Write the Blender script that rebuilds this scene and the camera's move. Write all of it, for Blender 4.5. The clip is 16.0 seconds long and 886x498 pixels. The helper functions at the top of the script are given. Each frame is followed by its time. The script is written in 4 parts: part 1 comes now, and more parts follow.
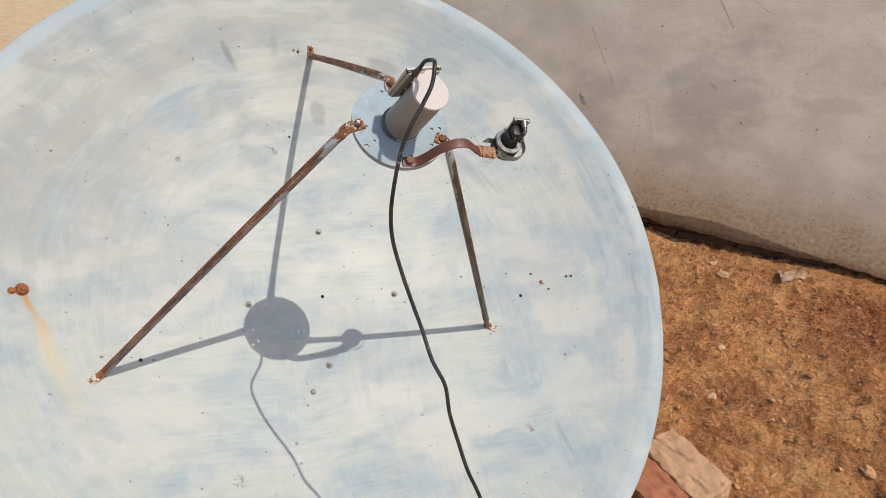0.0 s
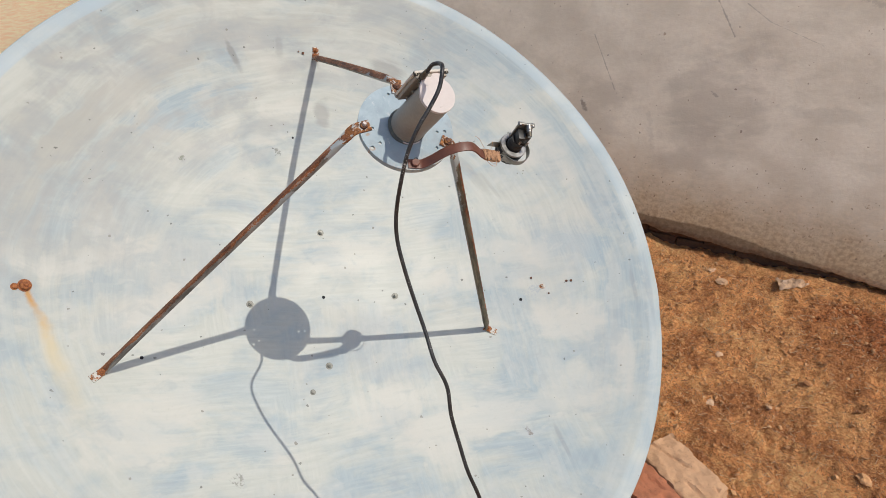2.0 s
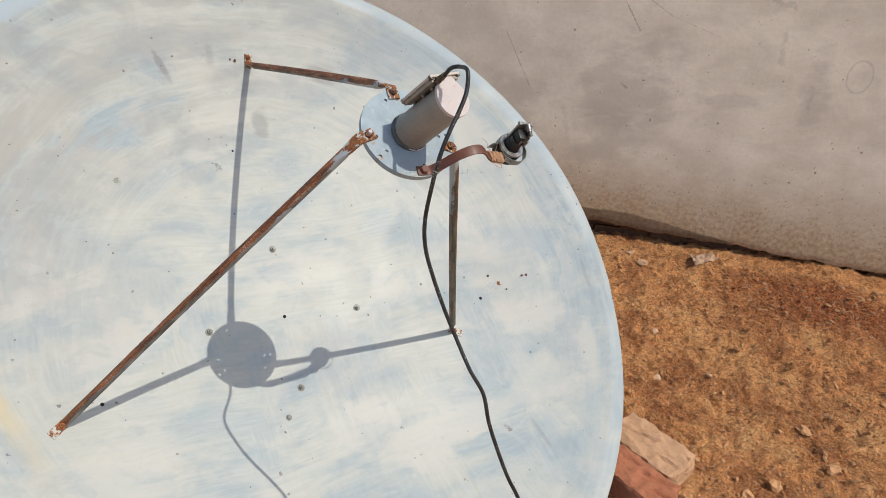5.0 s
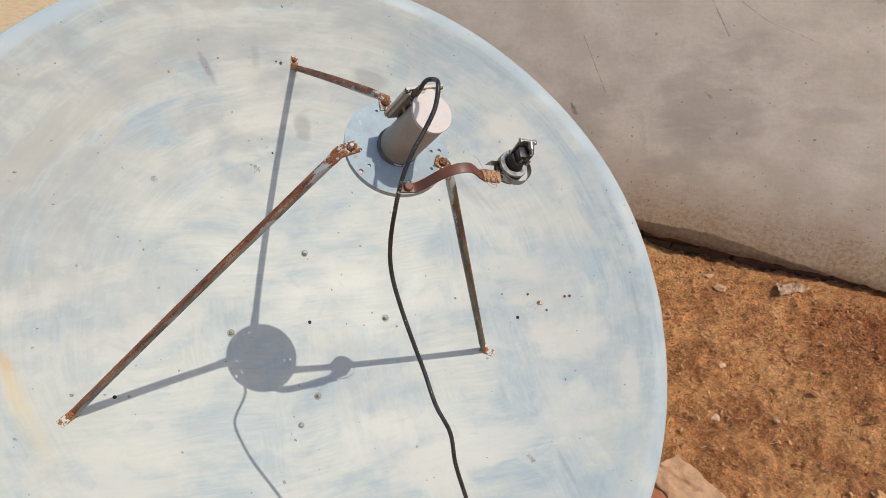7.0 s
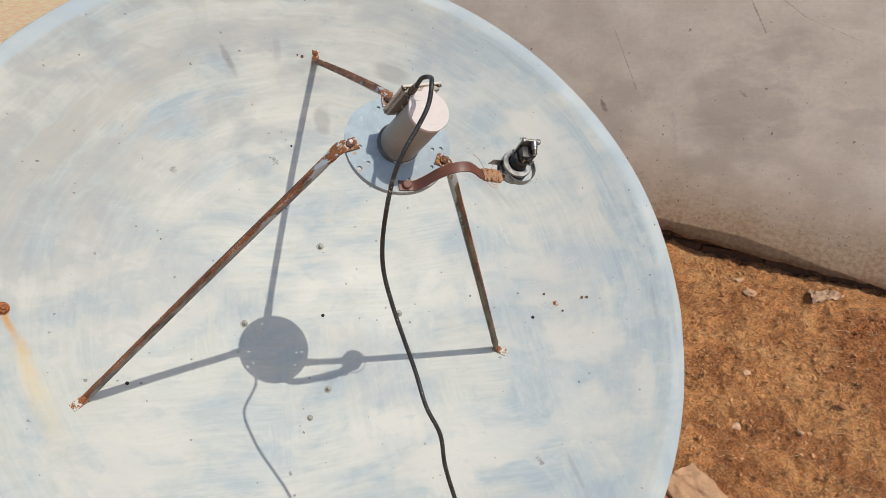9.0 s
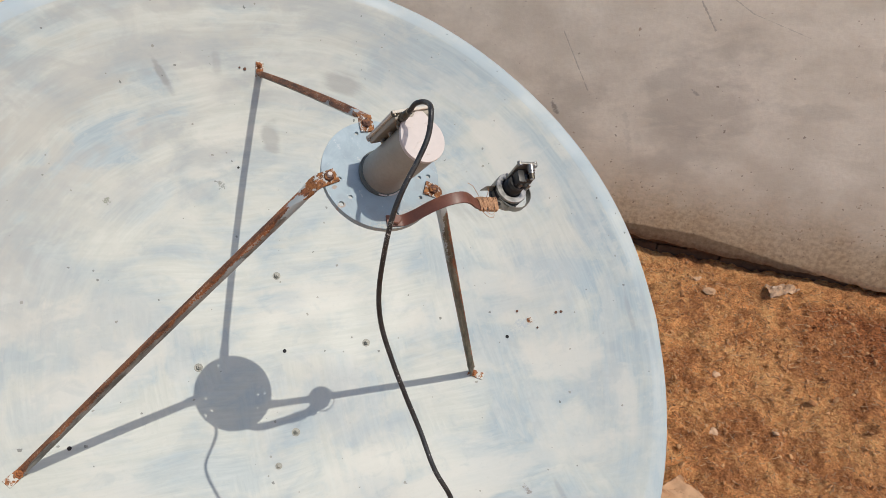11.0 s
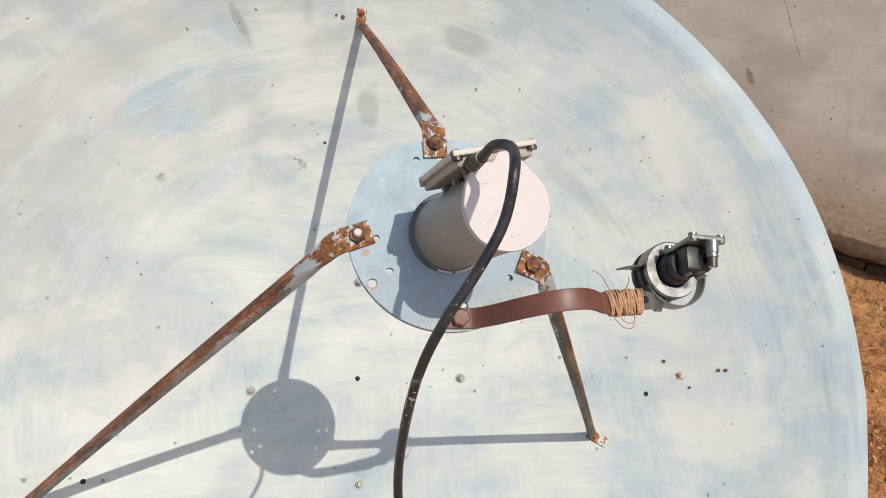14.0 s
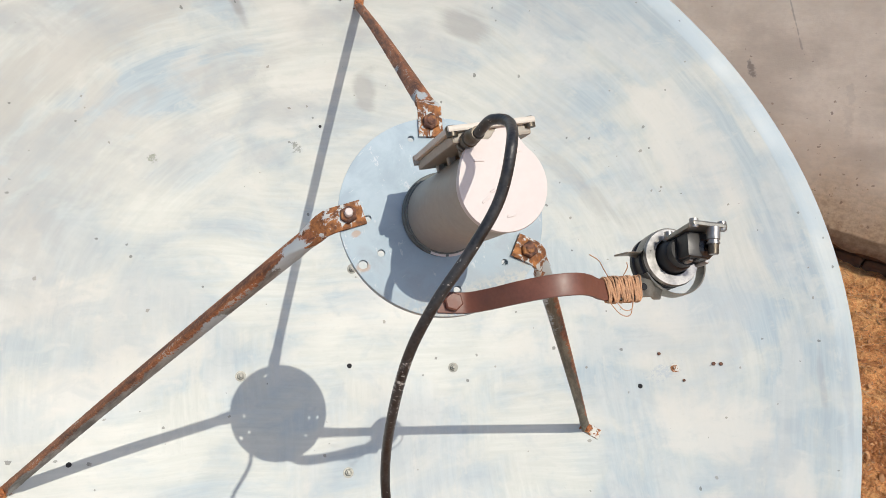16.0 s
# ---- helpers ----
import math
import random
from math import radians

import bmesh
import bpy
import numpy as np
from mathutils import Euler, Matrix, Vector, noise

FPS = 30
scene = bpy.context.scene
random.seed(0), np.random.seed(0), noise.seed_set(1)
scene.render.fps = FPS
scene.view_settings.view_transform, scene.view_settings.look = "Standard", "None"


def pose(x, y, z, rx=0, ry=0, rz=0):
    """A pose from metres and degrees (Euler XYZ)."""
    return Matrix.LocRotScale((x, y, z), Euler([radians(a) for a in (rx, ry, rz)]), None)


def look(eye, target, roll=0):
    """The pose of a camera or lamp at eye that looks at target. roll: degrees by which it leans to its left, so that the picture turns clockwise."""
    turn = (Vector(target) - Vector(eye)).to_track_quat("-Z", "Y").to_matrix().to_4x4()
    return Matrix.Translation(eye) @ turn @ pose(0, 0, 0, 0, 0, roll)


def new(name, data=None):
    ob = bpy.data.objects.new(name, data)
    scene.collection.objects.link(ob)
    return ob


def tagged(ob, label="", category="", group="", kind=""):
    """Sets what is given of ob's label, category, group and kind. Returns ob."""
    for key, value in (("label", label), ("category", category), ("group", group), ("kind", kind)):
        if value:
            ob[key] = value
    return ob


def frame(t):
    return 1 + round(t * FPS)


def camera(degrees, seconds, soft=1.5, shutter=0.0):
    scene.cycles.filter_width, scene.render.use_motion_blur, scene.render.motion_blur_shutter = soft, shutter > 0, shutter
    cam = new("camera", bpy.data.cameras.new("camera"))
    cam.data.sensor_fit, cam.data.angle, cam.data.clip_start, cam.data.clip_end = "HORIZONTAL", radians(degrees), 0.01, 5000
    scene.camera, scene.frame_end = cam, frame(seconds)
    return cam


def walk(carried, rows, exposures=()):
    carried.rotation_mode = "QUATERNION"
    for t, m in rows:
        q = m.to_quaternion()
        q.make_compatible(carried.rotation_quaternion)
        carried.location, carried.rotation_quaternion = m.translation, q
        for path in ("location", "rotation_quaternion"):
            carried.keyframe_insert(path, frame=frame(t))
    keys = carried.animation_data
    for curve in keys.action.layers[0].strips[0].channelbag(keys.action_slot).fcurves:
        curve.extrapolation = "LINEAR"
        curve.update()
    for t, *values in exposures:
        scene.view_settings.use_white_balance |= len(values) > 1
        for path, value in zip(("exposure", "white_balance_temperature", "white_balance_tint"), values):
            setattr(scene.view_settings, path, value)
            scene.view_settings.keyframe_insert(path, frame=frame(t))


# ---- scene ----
cam = camera(65.08, 16.0, soft=0.55)
# seconds, eye x y z, rotation x y z
PATH_ROWS = [
    (0, 1.1345, -1.1215, 1.5133, 58.309, 1.422, 32.542),
    (0.5, 1.1348, -1.1223, 1.5150, 58.467, 1.469, 32.710),
    (1, 1.1365, -1.1273, 1.5176, 58.629, 1.052, 32.774),
    (1.5, 1.1349, -1.1274, 1.5200, 58.597, 0.879, 32.846),
    (2, 1.1296, -1.1347, 1.5150, 58.637, 0.548, 32.809),
    (2.5, 1.0993, -1.1519, 1.5195, 58.477, -0.611, 31.222),
    (3, 1.0327, -1.1796, 1.5248, 58.578, -0.634, 26.963),
    (3.5, 0.9571, -1.2160, 1.5166, 58.389, -0.647, 22.708),
    (3.7, 0.9289, -1.2246, 1.5194, 58.375, -0.491, 22.082),
    (5.8, 0.8885, -1.2225, 1.5066, 58.717, -1.134, 20.751),
    (6, 0.9167, -1.2009, 1.5062, 58.759, -0.259, 24.005),
    (6.5, 0.9968, -1.1157, 1.5118, 59.384, 0.024, 28.991),
    (7, 1.0480, -1.0506, 1.5053, 58.514, 1.052, 30.844),
    (7.5, 1.0712, -1.0256, 1.5019, 58.553, 1.217, 32.480),
    (8, 1.0856, -1.0168, 1.5011, 58.106, 1.023, 33.880),
    (8.2, 1.0954, -1.0141, 1.5060, 58.389, 1.223, 34.257),
    (10.3, 1.0973, -0.9653, 1.5035, 56.838, 1.944, 34.543),
    (10.5, 1.0721, -0.9591, 1.5000, 56.549, 1.436, 33.198),
    (11, 0.9472, -0.9423, 1.5012, 57.569, 0.985, 28.003),
    (11.5, 0.8105, -0.9360, 1.4887, 58.243, 1.253, 24.311),
    (12, 0.7552, -0.8901, 1.4713, 56.598, -0.278, 25.247),
    (12.5, 0.7627, -0.7489, 1.4511, 56.685, -0.251, 33.100),
    (13, 0.7934, -0.6243, 1.4365, 55.755, 1.444, 41.788),
    (13.5, 0.7917, -0.5681, 1.4229, 54.012, 3.832, 42.197),
    (14, 0.7732, -0.5466, 1.4084, 52.866, 3.174, 41.617),
    (14.5, 0.7663, -0.5348, 1.4067, 52.665, 3.367, 40.933),
    (15, 0.7649, -0.5360, 1.3981, 52.926, 2.462, 41.943),
    (15.5, 0.7705, -0.5432, 1.3977, 53.255, 2.006, 42.402),
    (16, 0.7681, -0.5387, 1.3919, 52.162, 2.186, 41.986),
]
walk(cam, [(t, pose(x, y, z, rx, ry, rz)) for t, x, y, z, rx, ry, rz in PATH_ROWS], exposures=[(0.0, 0.03, 6600, 9), (12.4, 0.03, 6600, 9), (13.0, 0.16, 6600, 9), (13.8, 0.18, 6600, 9), (14.8, 0.29, 6600, 9), (16.0, 0.31, 6600, 9)])

# ---- light ----
SUN_WAY = Vector((0.5742, -0.0425, 0.8176)).normalized()
world = bpy.data.worlds.new("world")
scene.world = world
world.use_nodes = True
wn = world.node_tree.nodes
wl = world.node_tree.links
sky = wn.new("ShaderNodeTexSky")
sky.sky_type = "NISHITA"
sky.sun_disc = False
sky.sun_elevation = math.asin(SUN_WAY.z)
sky.sun_rotation = math.atan2(SUN_WAY.x, SUN_WAY.y)
sky.dust_density = 1.8
wn["Background"].inputs["Strength"].default_value = 0.140
wl.new(sky.outputs["Color"], wn["Background"].inputs["Color"])
sun = new("sun", bpy.data.lights.new("sun", "SUN"))
sun.data.energy = 2.86
sun.data.angle = radians(0.35)
sun.data.color = (1.0, 0.94, 0.84)
sun.matrix_world = look((20 * SUN_WAY.x, 20 * SUN_WAY.y, 20 * SUN_WAY.z), (0, 0, 0))


# ---- materials ----
class Nodes:
    """A small helper to write node materials."""

    def __init__(self, name):
        self.mat = bpy.data.materials.new(name)
        self.mat.use_nodes = True
        self.tree = self.mat.node_tree
        self.bsdf = self.tree.nodes["Principled BSDF"]

    def put(self, socket, value):
        if isinstance(value, bpy.types.NodeSocket):
            self.tree.links.new(value, socket)
        elif isinstance(value, (tuple, list)) and len(value) == 3 and socket.type == "RGBA":
            socket.default_value = (*value, 1)
        else:
            socket.default_value = value

    def coords(self):
        return self.tree.nodes.new("ShaderNodeTexCoord").outputs["Object"]

    def math(self, op, a, b=0.0, clamp=False):
        n = self.tree.nodes.new("ShaderNodeMath")
        n.operation, n.use_clamp = op, clamp
        self.put(n.inputs[0], a)
        self.put(n.inputs[1], b)
        return n.outputs[0]

    def split(self, v):
        n = self.tree.nodes.new("ShaderNodeSeparateXYZ")
        self.put(n.inputs[0], v)
        return n.outputs

    def join(self, x, y, z=0.0):
        n = self.tree.nodes.new("ShaderNodeCombineXYZ")
        for s, v in zip(n.inputs, (x, y, z)):
            self.put(s, v)
        return n.outputs[0]

    def scale(self, v, s):
        n = self.tree.nodes.new("ShaderNodeMapping")
        self.put(n.inputs["Vector"], v)
        n.inputs["Scale"].default_value = s
        return n.outputs[0]

    def noise(self, v, scale, detail=4.0, rough=0.55, warp=0.0):
        n = self.tree.nodes.new("ShaderNodeTexNoise")
        self.put(n.inputs["Vector"], v)
        n.inputs["Scale"].default_value = scale
        n.inputs["Detail"].default_value = detail
        n.inputs["Roughness"].default_value = rough
        n.inputs["Distortion"].default_value = warp
        return n.outputs["Fac"]

    def cells(self, v, scale, feature="F1"):
        n = self.tree.nodes.new("ShaderNodeTexVoronoi")
        n.feature = feature
        self.put(n.inputs["Vector"], v)
        n.inputs["Scale"].default_value = scale
        return n.outputs

    def ramp(self, f, lo, hi, a=0.0, b=1.0):
        n = self.tree.nodes.new("ShaderNodeMapRange")
        n.interpolation_type = "SMOOTHSTEP"
        self.put(n.inputs["Value"], f)
        for k, v in zip(("From Min", "From Max", "To Min", "To Max"), (lo, hi, a, b)):
            n.inputs[k].default_value = v
        return n.outputs[0]

    def mix(self, f, a, b):
        n = self.tree.nodes.new("ShaderNodeMix")
        n.data_type = "RGBA"
        self.put(n.inputs[0], f)
        self.put(n.inputs[6], a)
        self.put(n.inputs[7], b)
        return n.outputs[2]

    def island(self):
        return self.tree.nodes.new("ShaderNodeNewGeometry").outputs["Random Per Island"]

    def lone(self):
        return self.tree.nodes.new("ShaderNodeObjectInfo").outputs["Random"]

    def done(self, colour, rough=0.6, metal=0.0, height=None, bump=0.3, depth=0.002):
        self.put(self.bsdf.inputs["Base Color"], colour)
        self.put(self.bsdf.inputs["Roughness"], rough)
        self.put(self.bsdf.inputs["Metallic"], metal)
        if height is not None:
            b = self.tree.nodes.new("ShaderNodeBump")
            b.inputs["Strength"].default_value = bump
            b.inputs["Distance"].default_value = depth
            self.put(b.inputs["Height"], height)
            self.put(self.bsdf.inputs["Normal"], b.outputs[0])
        return self.mat


def paint_of_dish():
    n = Nodes("weathered_dish_paint")
    p = n.coords()
    x, y, z = n.split(p)
    flat = n.join(x, y)
    # a gentle warp, so that no stroke runs quite true
    bend = n.math("MULTIPLY", n.math("SUBTRACT", n.noise(flat, 2.3, 2.0), 0.5), 0.06)
    bend2 = n.math("MULTIPLY", n.math("SUBTRACT", n.noise(n.join(y, x, 3.0), 2.7, 2.0), 0.5), 0.06)
    xw, yw = n.math("ADD", x, bend), n.math("ADD", y, bend2)
    rw = n.math("SQRT", n.math("ADD", n.math("MULTIPLY", xw, xw), n.math("MULTIPLY", yw, yw)))
    r = n.math("SQRT", n.math("ADD", n.math("MULTIPLY", x, x), n.math("MULTIPLY", y, y)))
    a = n.math("ARCTAN2", y, x)
    u, v = n.math("SUBTRACT", xw, n.math("MULTIPLY", yw, 0.27)), n.math("ADD", yw, n.math("MULTIPLY", xw, 0.27))
    # brush strokes: round the bowl near the rim, across and up and down in its middle
    ca, sa = n.math("DIVIDE", x, n.math("MAXIMUM", r, 0.01)), n.math("DIVIDE", y, n.math("MAXIMUM", r, 0.01))
    ring = n.noise(n.join(n.math("MULTIPLY", rw, 12.0), n.math("MULTIPLY", ca, 1.5), n.math("MULTIPLY", sa, 1.5)), 1.4, 5.0, 0.58, 0.2)
    ring_fine = n.noise(n.join(n.math("MULTIPLY", rw, 60.0), n.math("MULTIPLY", ca, 2.6), n.math("MULTIPLY", sa, 2.6)), 1.5, 4.0, 0.65, 0.0)
    across = n.noise(n.scale(n.join(u, v), (2.2, 12.0, 1.0)), 1.3, 5.0, 0.58, 0.2)
    across_fine = n.noise(n.scale(n.join(u, v), (5.0, 70.0, 1.0)), 1.4, 4.0, 0.65, 0.0)
    upward = n.noise(n.scale(n.join(u, v, 5.0), (12.0, 2.0, 1.0)), 1.3, 5.0, 0.58, 0.2)
    upward_fine = n.noise(n.scale(n.join(u, v, 2.0), (64.0, 5.5, 1.0)), 1.4, 4.0, 0.65, 0.0)
    outer = n.ramp(n.math("ADD", r, n.math("ADD", n.math("MULTIPLY", y, 0.42), n.math("MULTIPLY", n.noise(flat, 3.4, 3.0), 0.50))), 0.68, 0.92)
    low = n.ramp(n.math("ADD", n.noise(flat, 3.3, 3.0, 0.55, 0.5), n.math("MULTIPLY", y, -0.12)), 0.49, 0.58)
    stroke = n.split(n.mix(outer, n.mix(low, across, upward), ring))[0]
    fine = n.split(n.mix(outer, n.mix(low, across_fine, upward_fine), ring_fine))[0]
    blot = n.noise(n.scale(n.join(u, v), (1.0, 1.5, 1.0)), 3.0, 5.0, 0.55, 0.8)
    blot2 = n.noise(n.scale(n.join(u, v, 4.0), (1.0, 1.5, 1.0)), 8.5, 5.0, 0.6, 0.7)
    tiny = n.noise(flat, 95.0, 5.0, 0.75)
    # how ragged the edge of a brushed patch is
    fray = n.math("MULTIPLY", n.math("SUBTRACT", n.math("ADD", n.math("MULTIPLY", stroke, 0.75), n.math("ADD", n.math("MULTIPLY", blot2, 0.55), n.math("MULTIPLY", fine, 0.22))), 0.76), 3.6)
    warped = n.join(xw, yw)

    def brushed(cx, cy, half, wide, degrees):
        """A brushed patch: its middle, half length, half width and the way the brush went."""
        m = n.tree.nodes.new("ShaderNodeMapping")
        m.vector_type = "TEXTURE"
        n.put(m.inputs["Vector"], warped)
        m.inputs["Location"].default_value = (cx, cy, 0)
        m.inputs["Rotation"].default_value = (0, 0, radians(degrees))
        m.inputs["Scale"].default_value = (half, wide, 1)
        d = n.tree.nodes.new("ShaderNodeVectorMath")
        d.operation = "LENGTH"
        n.put(d.inputs[0], m.outputs[0])
        return n.ramp(n.math("ADD", d.outputs["Value"], fray), 1.45, 0.55)

    f = n.math("ADD", n.math("MULTIPLY", stroke, 0.62), n.math("MULTIPLY", blot, 0.86))
    f = n.math("ADD", f, n.math("MULTIPLY", blot2, 0.42))
    f = n.math("ADD", f, n.math("MULTIPLY", fine, 0.12))
    blue = n.math("MULTIPLY", n.ramp(f, 0.91, 1.16), 0.84)
    for cx, cy, half, wide, degrees, strength in [(-0.204, 0.556, 0.17, 0.040, 14, 0.85), (-0.438, 0.475, 0.13, 0.040, 27, 0.6), (-0.178, 0.436, 0.09, 0.035, 9, 0.5), (-0.586, 0.311, 0.11, 0.05, -27, 0.7),
                                                  (0.807, 0.168, 0.14, 0.030, -74, 0.7), (0.842, -0.074, 0.15, 0.035, -92, 0.9), (0.713, -0.132, 0.12, 0.060, -47, 0.9), (0.677, -0.376, 0.13, 0.04, -15, 0.5)]:
        blue = n.math("MAXIMUM", blue, n.math("MULTIPLY", brushed(cx, cy, half, wide, degrees), strength))
    for cx, cy, half, wide, degrees, strength in [(0.44, -0.372, 0.12, 0.04, -46, 0.35), (0.322, -0.466, 0.10, 0.06, -41, 0.7), (-0.499, 0.197, 0.09, 0.05, -26, 0.6), (-0.451, 0.06, 0.11, 0.035, -4, 0.5),
                                                  (-0.274, -0.185, 0.17, 0.04, -25, 0.5), (-0.30, -0.293, 0.10, 0.055, -9, 0.6), (0.229, 0.278, 0.09, 0.03, 2, 0.4), (0.45, 0.036, 0.12, 0.045, -43, 0.6), (0.625, -0.573, 0.14, 0.03, -111, 0.4)]:
        blue = n.math("MAXIMUM", blue, n.math("MULTIPLY", brushed(cx, cy, half, wide, degrees), strength))
    base = n.mix(n.ramp(fine, 0.30, 0.72), (0.376, 0.392, 0.362), (0.436, 0.450, 0.414))
    skyc = n.mix(n.ramp(fine, 0.30, 0.72), (0.238, 0.305, 0.345), (0.302, 0.363, 0.395))
    col = n.mix(blue, base, skyc)
    # creamy patches where a second coat was brushed on
    coat = n.math("MULTIPLY", n.ramp(n.math("ADD", n.math("MULTIPLY", stroke, 0.6), n.math("MULTIPLY", n.noise(flat, 5.2, 4.0, 0.6, 0.7), 0.6)), 0.61, 0.71), 0.4)
    for cx, cy, half, wide, degrees, strength in [(0.743, 0.202, 0.13, 0.04, -73, 0.7), (0.024, 0.494, 0.09, 0.04, 10, 0.5), (-0.532, 0.247, 0.12, 0.045, -5, 0.7), (0.182, -0.474, 0.14, 0.07, -5, 0.7), (0.663, -0.469, 0.10, 0.03, -117, 0.7),
                                                  (0.081, 0.082, 0.14, 0.05, -9, 0.5), (-0.351, 0.099, 0.12, 0.05, 6, 0.6), (-0.537, -0.177, 0.12, 0.07, 3, 0.6), (0.402, -0.104, 0.12, 0.04, -12, 0.5), (0.044, -0.36, 0.11, 0.06, -6, 0.6), (0.60, -0.33, 0.13, 0.05, -20, 0.7), (0.55, -0.08, 0.10, 0.04, -30, 0.6), (0.50, -0.50, 0.10, 0.06, -30, 0.5)]:
        coat = n.math("MAXIMUM", coat, n.math("MULTIPLY", brushed(cx, cy, half, wide, degrees), strength))
    col = n.mix(coat, col, (0.476, 0.470, 0.428))
    # finer mottling of both coats
    mottle = n.noise(n.scale(n.join(u, v, 7.0), (1.0, 1.4, 1.0)), 17.0, 5.0, 0.62, 0.6)
    col = n.mix(n.math("MULTIPLY", n.ramp(n.math("ADD", n.math("MULTIPLY", mottle, 0.7), n.math("MULTIPLY", stroke, 0.3)), 0.52, 0.66), 0.45), col, (0.292, 0.328, 0.345))
    col = n.mix(n.math("MULTIPLY", n.ramp(n.math("ADD", n.math("MULTIPLY", mottle, 0.6), n.math("MULTIPLY", fine, 0.4)), 0.46, 0.36), 0.35), col, (0.487, 0.482, 0.440))
    # warm grey wear brushed round the top
    worn = n.math("MULTIPLY", n.ramp(n.math("ADD", n.math("SUBTRACT", y, n.math("MULTIPLY", x, 0.35)), n.math("MULTIPLY", blot, 0.35)), 0.40, 0.85), n.ramp(n.math("ADD", n.math("MULTIPLY", stroke, 0.6), n.math("MULTIPLY", blot2, 0.4)), 0.42, 0.58))
    worn = n.math("MULTIPLY", worn, 0.55)
    for cx, cy, half, wide, degrees, strength in [(-0.483, 0.544, 0.17, 0.035, 39, 0.6), (-0.274, 0.652, 0.17, 0.03, 23, 0.55), (0.065, 0.741, 0.20, 0.03, -4, 0.5), (0.443, 0.657, 0.15, 0.025, -26, 0.35), (-0.621, 0.386, 0.11, 0.025, 56, 0.5)]:
        worn = n.math("MAXIMUM", worn, n.math("MULTIPLY", brushed(cx, cy, half, wide, degrees), strength))
    col = n.mix(worn, col, (0.300, 0.292, 0.266))
    pink = n.math("MULTIPLY", n.ramp(n.noise(flat, 2.2, 3.0), 0.52, 0.66), 0.22)
    col = n.mix(pink, col, (0.43, 0.398, 0.356))
    col = n.mix(n.math("MULTIPLY", n.ramp(tiny, 0.54, 0.74), 0.22), col, (0.27, 0.275, 0.26))
    # dull dabs
    for cx, cy, half, wide, degrees, strength in [(-0.024, 0.705, 0.040, 0.009, 100, 0.75), (0.395, 0.553, 0.048, 0.028, -40, 0.6), (0.174, 0.484, 0.028, 0.020, 70, 0.55), (0.11, 0.70, 0.03, 0.010, 80, 0.35), (0.53, 0.20, 0.10, 0.02, -60, 0.3)]:
        col = n.mix(n.math("MULTIPLY", brushed(cx, cy, half, wide, degrees), strength), col, (0.205, 0.21, 0.205))
    # dark rubbed streaks by the rim and low on one side
    for cx, cy, half, wide, degrees in [(0.819, -0.346, 0.10, 0.008, -113), (0.387, -0.616, 0.05, 0.006, -104), (0.795, -0.30, 0.06, 0.006, -108)]:
        col = n.mix(n.math("MULTIPLY", brushed(cx, cy, half, wide, degrees), 0.3), col, (0.20, 0.21, 0.215))

    scab = n.noise(flat, 62.0, 6.0, 0.8)

    def spot(cx, cy, size, stretch=1.0):
        dx, dy = n.math("DIVIDE", n.math("SUBTRACT", x, cx), size), n.math("DIVIDE", n.math("SUBTRACT", y, cy), size * stretch)
        q = n.math("ADD", n.math("MULTIPLY", dx, dx), n.math("MULTIPLY", dy, dy))
        return n.ramp(n.math("ADD", q, n.math("MULTIPLY", scab, 5.5)), 3.1, 2.6)

    for cx, cy, size, stretch, colour in [(-0.243, 0.452, 0.017, 0.8, (0.13, 0.15, 0.10)), (0.329, -0.558, 0.014, 1.3, (0.17, 0.14, 0.12)), (-0.3815, -0.367, 0.019, 1.2, (0.18, 0.18, 0.16)),
                                          (0.014, 0.420, 0.013, 1.5, (0.14, 0.15, 0.13)),
                                          (0.555, -0.215, 0.05, 0.5, (0.29, 0.33, 0.36)), (0.576, -0.214, 0.013, 1.1, (0.38, 0.23, 0.12)), (-0.662, 0.190, 0.020, 1.2, (0.38, 0.18, 0.06))]:
        col = n.mix(n.math("MULTIPLY", spot(cx, cy, size, stretch), 0.75), col, colour)
    # blue paint on the flange, weaker towards the bottom
    edge = n.ramp(n.math("ADD", r, n.math("MULTIPLY", n.math("SUBTRACT", stroke, 0.5), 0.006)), 0.880, 0.884)
    edge = n.math("MULTIPLY", edge, n.ramp(n.math("ADD", y, n.math("MULTIPLY", blot, 0.2)), -0.25, 0.25, 0.3, 1.0))
    col = n.mix(n.math("MULTIPLY", edge, n.ramp(n.noise(n.join(n.math("MULTIPLY", a, 2.0), r), 4.0, 5.0, 0.65), 0.32, 0.62, 0.5, 0.9)), col, (0.305, 0.370, 0.412))
    # rust run below the old bolt
    sx, sy = n.math("ADD", x, 0.664), n.math("SUBTRACT", 0.203, y)
    line = n.math("SUBTRACT", sx, n.math("MULTIPLY", sy, 0.09))
    wide = n.math("ADD", 0.008, n.math("MULTIPLY", n.math("MAXIMUM", sy, 0.0), 0.11))
    wob = n.math("MULTIPLY", n.math("SUBTRACT", n.noise(flat, 14.0, 4.0), 0.5), 0.035)
    run = n.ramp(n.math("DIVIDE", n.math("ABSOLUTE", n.math("ADD", line, wob)), wide), 1.0, 0.0)
    run = n.math("MULTIPLY", n.math("MULTIPLY", run, n.ramp(sy, -0.006, 0.01)), n.ramp(sy, 0.42, 0.0, 0.0, 1.0))
